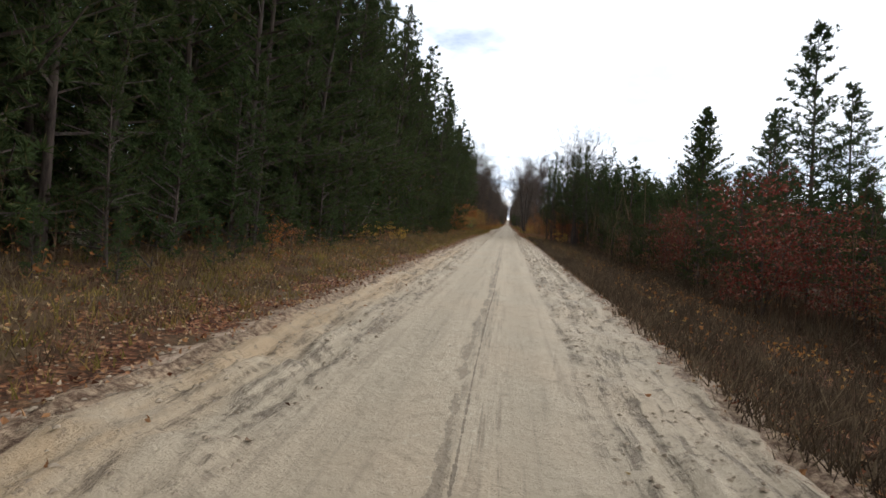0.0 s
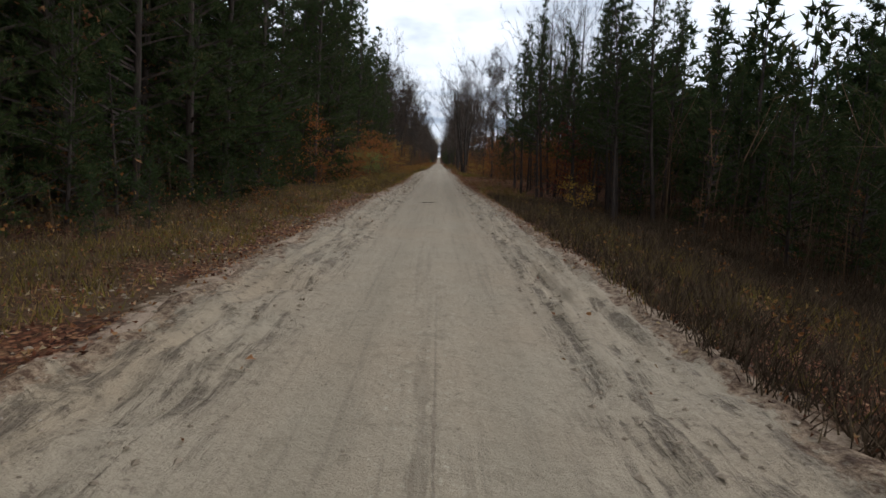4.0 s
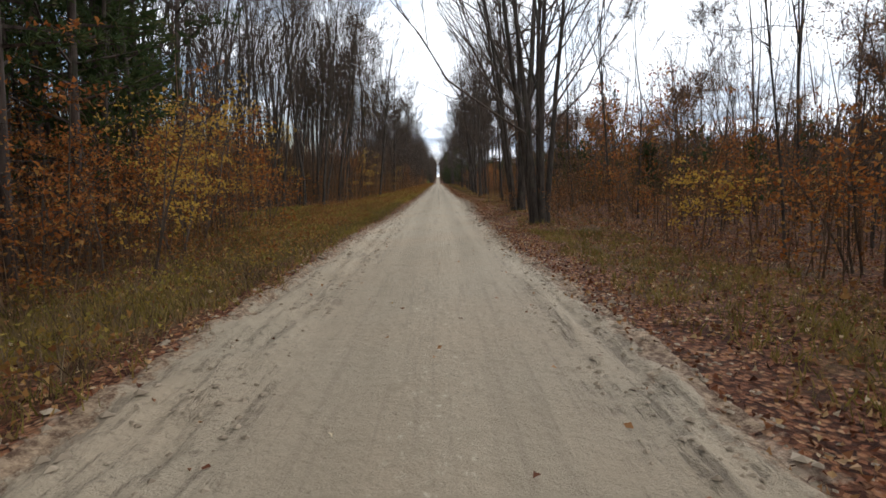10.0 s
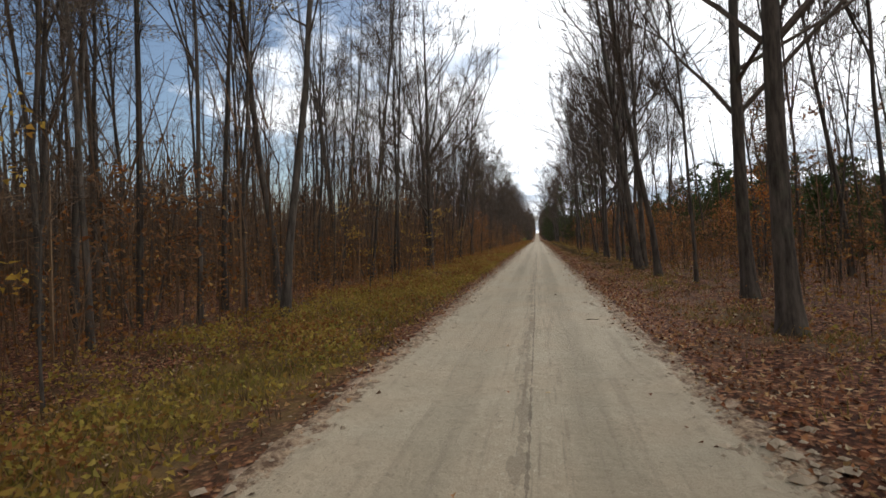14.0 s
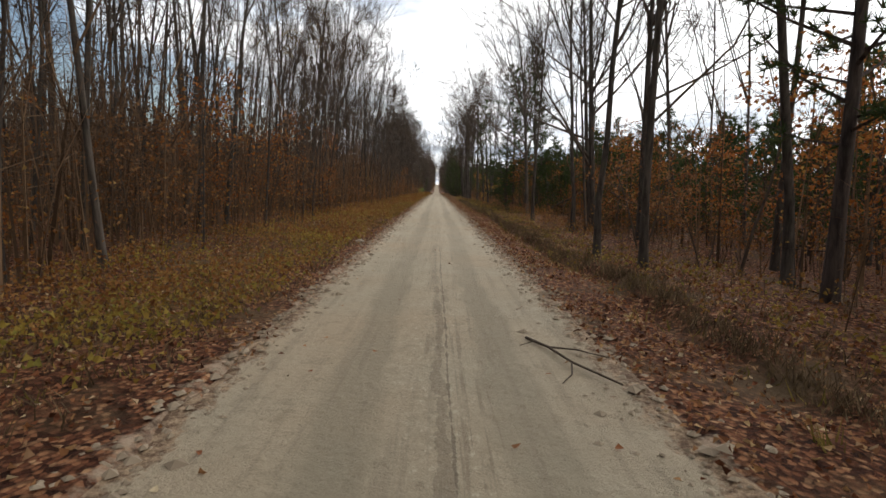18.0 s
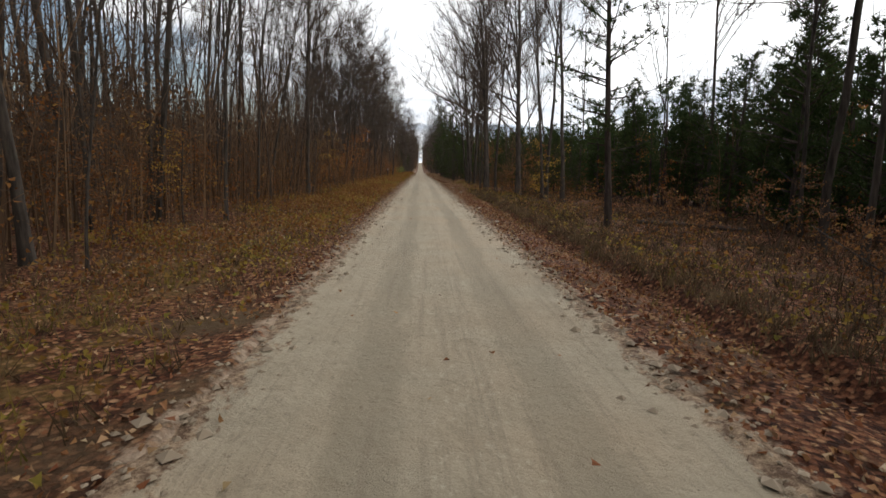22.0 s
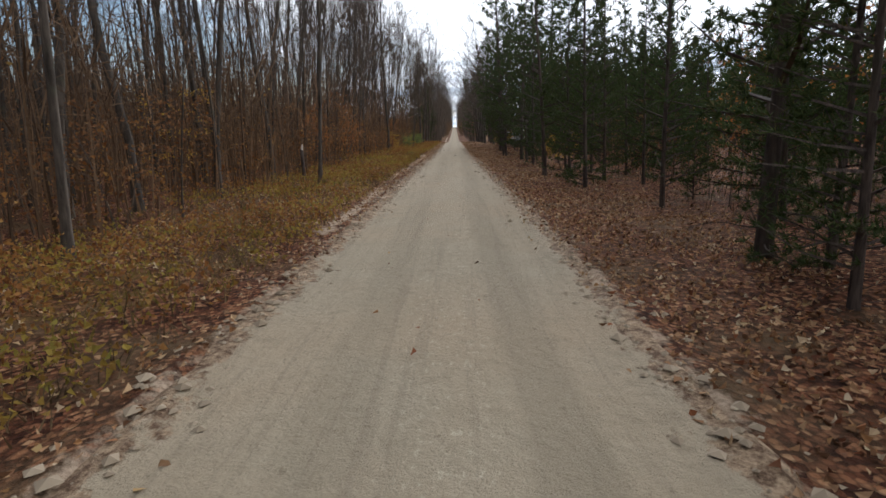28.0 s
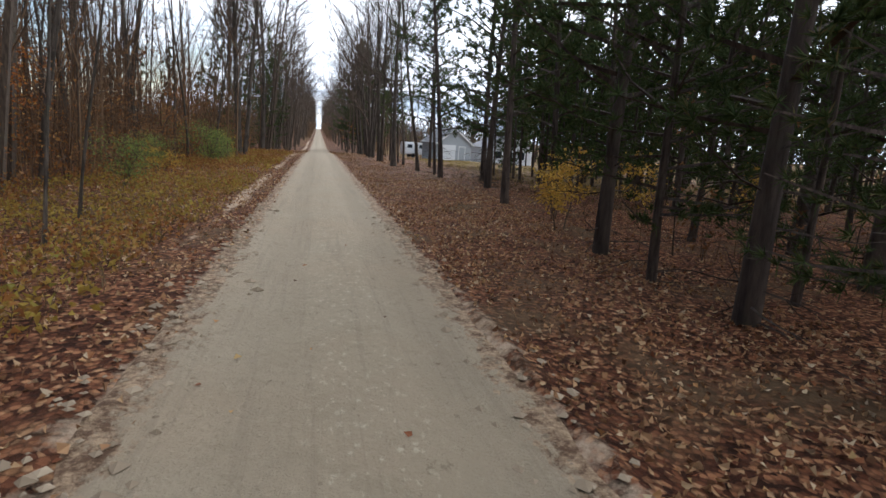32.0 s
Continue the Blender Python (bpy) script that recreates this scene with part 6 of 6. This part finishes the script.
def rock(name, label, x, y, size, squash, mat, group=""):
    bm = bmesh.new()
    bmesh.ops.create_icosphere(bm, subdivisions=3, radius=1)
    off = rng.uniform(0, 50)
    for v in bm.verts:
        n = noise.noise(v.co * 1.3 + Vector((off, 0, 0))) * 0.45 + noise.noise(v.co * 3.1 + Vector((off, 9, 0))) * 0.16
        v.co = Vector((v.co.x * size[0], v.co.y * size[1], v.co.z * size[2])) * (1 + n)
        v.co.z = max(v.co.z, -squash * size[2])
    me = bpy.data.meshes.new(name)
    bm.to_mesh(me)
    bm.free()
    me.materials.append(mat)
    ob = new(name, me)
    ob.location = (x, y, max(float(ground_z(x, y)), float(road_z(np.array(x), np.array(y)))) + squash * size[2] * 0.6)
    ob.rotation_euler = (0, 0, rng.uniform(0, 6))
    return tagged(ob, label, "rock", group)


rock("boulder", "pale weathered boulder half hidden in the dry bank", -11.4, -0.2, (0.42, 0.32, 0.3), 0.5, STONE)
for x, y, s in ((0.16, 381.51, 0.13), (-2.77, 227.04, 0.2), (-0.53, 237.96, 0.07), (-2.7, 312.0, 0.12), (3.1, 303.4, 0.12), (2.7, 285.6, 0.1), (-3.4, 372.8, 0.1), (3.0, 311.6, 0.16), (2.9, 313.0, 0.13), (-2.8, 305.0, 0.16), (-3.0, 306.2, 0.13), (2.6, 278.5, 0.1)):
    rock("stone", "small pale stone at the edge of the dirt road", x, y, (s, s * 0.75, s * 0.5), 0.4, STONE, "roadside stones")

# a pale-marked tree trunk modelled as a short post, and a stump
post = empty_thing("wooden_post", "dark tree trunk with a pale mark, modelled as a short post", "post", "")
post.matrix_basis = pose(-6.5, 359.0, float(ground_z(-6.5, 359.0)), 2, -1, 0)
pp = Pile()
tube(pp, [(0, 0, -0.3), (0.01, 0, 0.6), (0.0, 0.02, 1.5)], [0.08, 0.075, 0.07], 9)
part("post_body", pp.mesh("post_body", [PINEBARK], True), post)
STUB, stt, stb = material("pale_mark_wood", 0.8)
stt.links.new(blended(stt, (0.40, 0.34, 0.27), (0.62, 0.56, 0.48), noise_fac(stt, place(stt), 14, 4, 0.6, (1, 1, 0.2))), stb.inputs["Base Color"])
pp = Pile()
tube(pp, [(0.03, -0.02, 1.45), (0.05, -0.03, 1.58), (0.07, -0.03, 1.68)], [0.05, 0.04, 0.02], 7)
part("broken_top", pp.mesh("broken_top", [STUB], True), post, "pale mark on the trunk")
stump = Pile()
tube(stump, [(0, 0, -0.2), (0, 0, 0.25), (0.02, 0, 0.62)], [0.16, 0.11, 0.10], 10)
st_ob = tagged(new("tree_stump", stump.mesh("tree_stump", [PINEBARK], True)), "short dark tree stump among yellow grass", "stump")
st_ob.location = on_ground(-7.6, 371.5)


# ---- the yard beyond the pines ----
def plain(name, a, b, rough=0.8, scale=2.0, stretch=None, metal=0.0):
    m, t, s = material(name, rough)
    n = noise_fac(t, place(t), scale, 6, 0.6, stretch)
    t.links.new(blended(t, a, b, n), s.inputs["Base Color"])
    s.inputs["Metallic"].default_value = metal
    bump(t, s, n, 0.3, 0.02)
    return m


SIDING = plain("white_painted_siding", (0.55, 0.56, 0.56), (0.78, 0.79, 0.79), 0.7, 3.0, (0.3, 0.3, 3.0))
GREYWALL = plain("grey_weathered_boards", (0.26, 0.28, 0.29), (0.40, 0.42, 0.43), 0.85, 5.0, (3.0, 3.0, 0.3))
SHINGLE = plain("grey_asphalt_shingles", (0.14, 0.14, 0.145), (0.26, 0.26, 0.265), 0.95, 6.0)
DARKGLASS = plain("dark_window_glass", (0.02, 0.025, 0.03), (0.03, 0.035, 0.04), 0.1, 1.0)
TRIM = plain("white_trim_paint", (0.70, 0.70, 0.69), (0.80, 0.80, 0.79), 0.6, 4.0)


def box_pile(x0, x1, y0, y1, z0, z1, pile=None):
    pile = pile or Pile()
    v = [(x, y, z) for z in (z0, z1) for y in (y0, y1) for x in (x0, x1)]
    f = [(0, 2, 1), (1, 2, 3), (4, 5, 6), (5, 7, 6), (0, 1, 4), (1, 5, 4), (2, 6, 3), (3, 6, 7), (0, 4, 2), (2, 4, 6), (1, 3, 5), (3, 7, 5)]
    return pile.add(v, f)


def slab(pile, a, b, c, d, thick):
    """A tilted board from four corners, with thickness below it."""
    q = np.array([a, b, c, d], float)
    n = unit(np.cross(q[1] - q[0], q[3] - q[0]))
    v = np.concatenate([q, q - n * thick])
    return pile.add(v, [(0, 1, 2), (0, 2, 3), (4, 6, 5), (4, 7, 6), (0, 4, 5), (0, 5, 1), (1, 5, 6), (1, 6, 2), (2, 6, 7), (2, 7, 3), (3, 7, 4), (3, 4, 0)])


def gabled_house(name, label, x, y, turn, w, d, eave, ridge, front, side, openings, overhang=0.3):
    """Walls with board courses, a shingled roof in rows, doors and windows let into the front; the gable faces -y."""
    h = empty_thing(name, label, "building")
    h.matrix_basis = pose(x, y, float(ground_z(x, y)) - 0.05, 0, 0, turn)
    gable = Pile()
    gable.add([(-w / 2, 0, 0), (w / 2, 0, 0), (w / 2, 0, eave), (0, 0, ridge), (-w / 2, 0, eave), (-w / 2, 0.12, 0), (w / 2, 0.12, 0), (w / 2, 0.12, eave), (0, 0.12, ridge), (-w / 2, 0.12, eave)],
              [(0, 1, 2), (0, 2, 4), (4, 2, 3), (6, 5, 7), (7, 5, 9), (7, 9, 8), (0, 4, 9), (0, 9, 5), (1, 6, 7), (1, 7, 2), (2, 7, 8), (2, 8, 3), (4, 3, 8), (4, 8, 9)])
    part("wall", gable.mesh("wall", [front]), h, "painted gable wall")
    part("wall", box_pile(-w / 2, -w / 2 + 0.12, 0.12, d, 0, eave).mesh("wall", [side]), h)
    part("wall", box_pile(w / 2 - 0.12, w / 2, 0.12, d, 0, eave).mesh("wall", [side]), h)
    part("wall", box_pile(-w / 2 + 0.12, w / 2 - 0.12, d - 0.12, d, 0, eave).mesh("wall", [side]), h)
    rise_ = (ridge - eave) / (w / 2)
    for s in (-1, 1):
        roof = Pile()
        rows = 9
        for r in range(rows):
            u0, u1 = r / rows, (r + 1) / rows + 0.02
            xa, xb = s * (w / 2 + overhang) * (1 - u0), s * (w / 2 + overhang) * (1 - u1)
            za, zb = ridge - rise_ * abs(xa) + 0.10, ridge - rise_ * abs(xb) + 0.085
            q = [(xa, -overhang, za), (xa, d + overhang, za), (xb, d + overhang, zb), (xb, -overhang, zb)]
            slab(roof, *(q if s < 0 else q[::-1]), 0.05)
        part("roof", roof.mesh("roof", [SHINGLE]), h, "grey shingled slope")
        rake = Pile()
        q = [(s * (w / 2 + overhang), -overhang - 0.03, eave - rise_ * overhang + 0.02), (0, -overhang - 0.03, ridge + 0.02), (0, -overhang - 0.03, ridge - 0.16), (s * (w / 2 + overhang), -overhang - 0.03, eave - rise_ * overhang - 0.16)]
        slab(rake, *(q if s > 0 else q[::-1]), 0.04)
        part("rake_board", rake.mesh("rake_board", [TRIM]), h, "white trim board")
    for kind, x0, x1, z0, z1, mat in openings:
        panel = part(kind, box_pile(x0, x1, -0.035, -0.004, z0, z1).mesh(kind, [mat]), h)
        for bar in ((x0 - 0.08, x0, z0, z1), (x1, x1 + 0.08, z0, z1), (x0 - 0.08, x1 + 0.08, z1, z1 + 0.09)):
            part("frame", box_pile(bar[0], bar[1], -0.05, -0.004, bar[2], bar[3]).mesh("frame", [TRIM]), panel, "white trim")
        if kind == "garage_door":
            for k in range(1, 4):
                z = z0 + (z1 - z0) * k / 4
                part("panel_seam", box_pile(x0 + 0.02, x1 - 0.02, -0.043, -0.036, z - 0.012, z + 0.012).mesh("panel_seam", [GREYWALL]), panel)
    return h


gabled_house("garage", "grey gabled garage with white doors behind the pines", 18.9, 465.0, 8, 5.4, 6.5, 2.55, 4.6, GREYWALL, GREYWALL,
             [("garage_door", -2.3, 0.1, 0.05, 2.15, SIDING), ("side_door", 0.75, 1.65, 0.05, 2.05, GREYWALL)])
gabled_house("house", "low white-sided house seen through the pine trunks", 28.6, 468.0, 4, 7.5, 8.0, 2.5, 4.3, SIDING, SIDING,
             [("window", -2.6, -1.4, 0.95, 2.05, DARKGLASS), ("front_door", -0.45, 0.45, 0.05, 2.1, GREYWALL), ("window", 1.3, 2.5, 0.95, 2.05, DARKGLASS)])

# an unclear white shape in the yard, guessed as a camper
camper = empty_thing("camper_trailer", "unclear white shape on the yard grass, built as a small camper trailer", "trailer")
camper.matrix_basis = pose(14.2, 474.0, float(ground_z(14.2, 474.0)), 0, 0, 12)
bm = bmesh.new()
bmesh.ops.create_cube(bm, size=1)
for v in bm.verts:
    v.co = Vector((v.co.x * 3.4, v.co.y * 2.0, 1.45 + v.co.z * 1.9))
bmesh.ops.bevel(bm, geom=bm.edges[:], offset=0.22, segments=4, affect="EDGES")
body_me = bpy.data.meshes.new("body")
bm.to_mesh(body_me)
bm.free()
body_me.materials.append(SIDING)
part("body", body_me, camper)
part("window", box_pile(-1.1, -0.3, -1.03, -1.0, 1.5, 2.05).mesh("window", [DARKGLASS]), camper, "dark glass")
part("window", box_pile(0.9, 1.4, -1.03, -1.0, 1.5, 2.05).mesh("window", [DARKGLASS]), camper, "dark glass")
part("door", box_pile(0.05, 0.65, -1.035, -1.0, 0.62, 2.1).mesh("door", [GREYWALL]), camper, "grey panel door")
for s in (-0.95, 0.95):
    wheel = Pile()
    tube(wheel, [(-0.1, s - 0.09, 0.32), (-0.1, s + 0.09, 0.32)], [0.32, 0.32], 20)
    part("wheel", wheel.mesh("wheel", [DARKGLASS], True), camper, "dark rubber tyre")
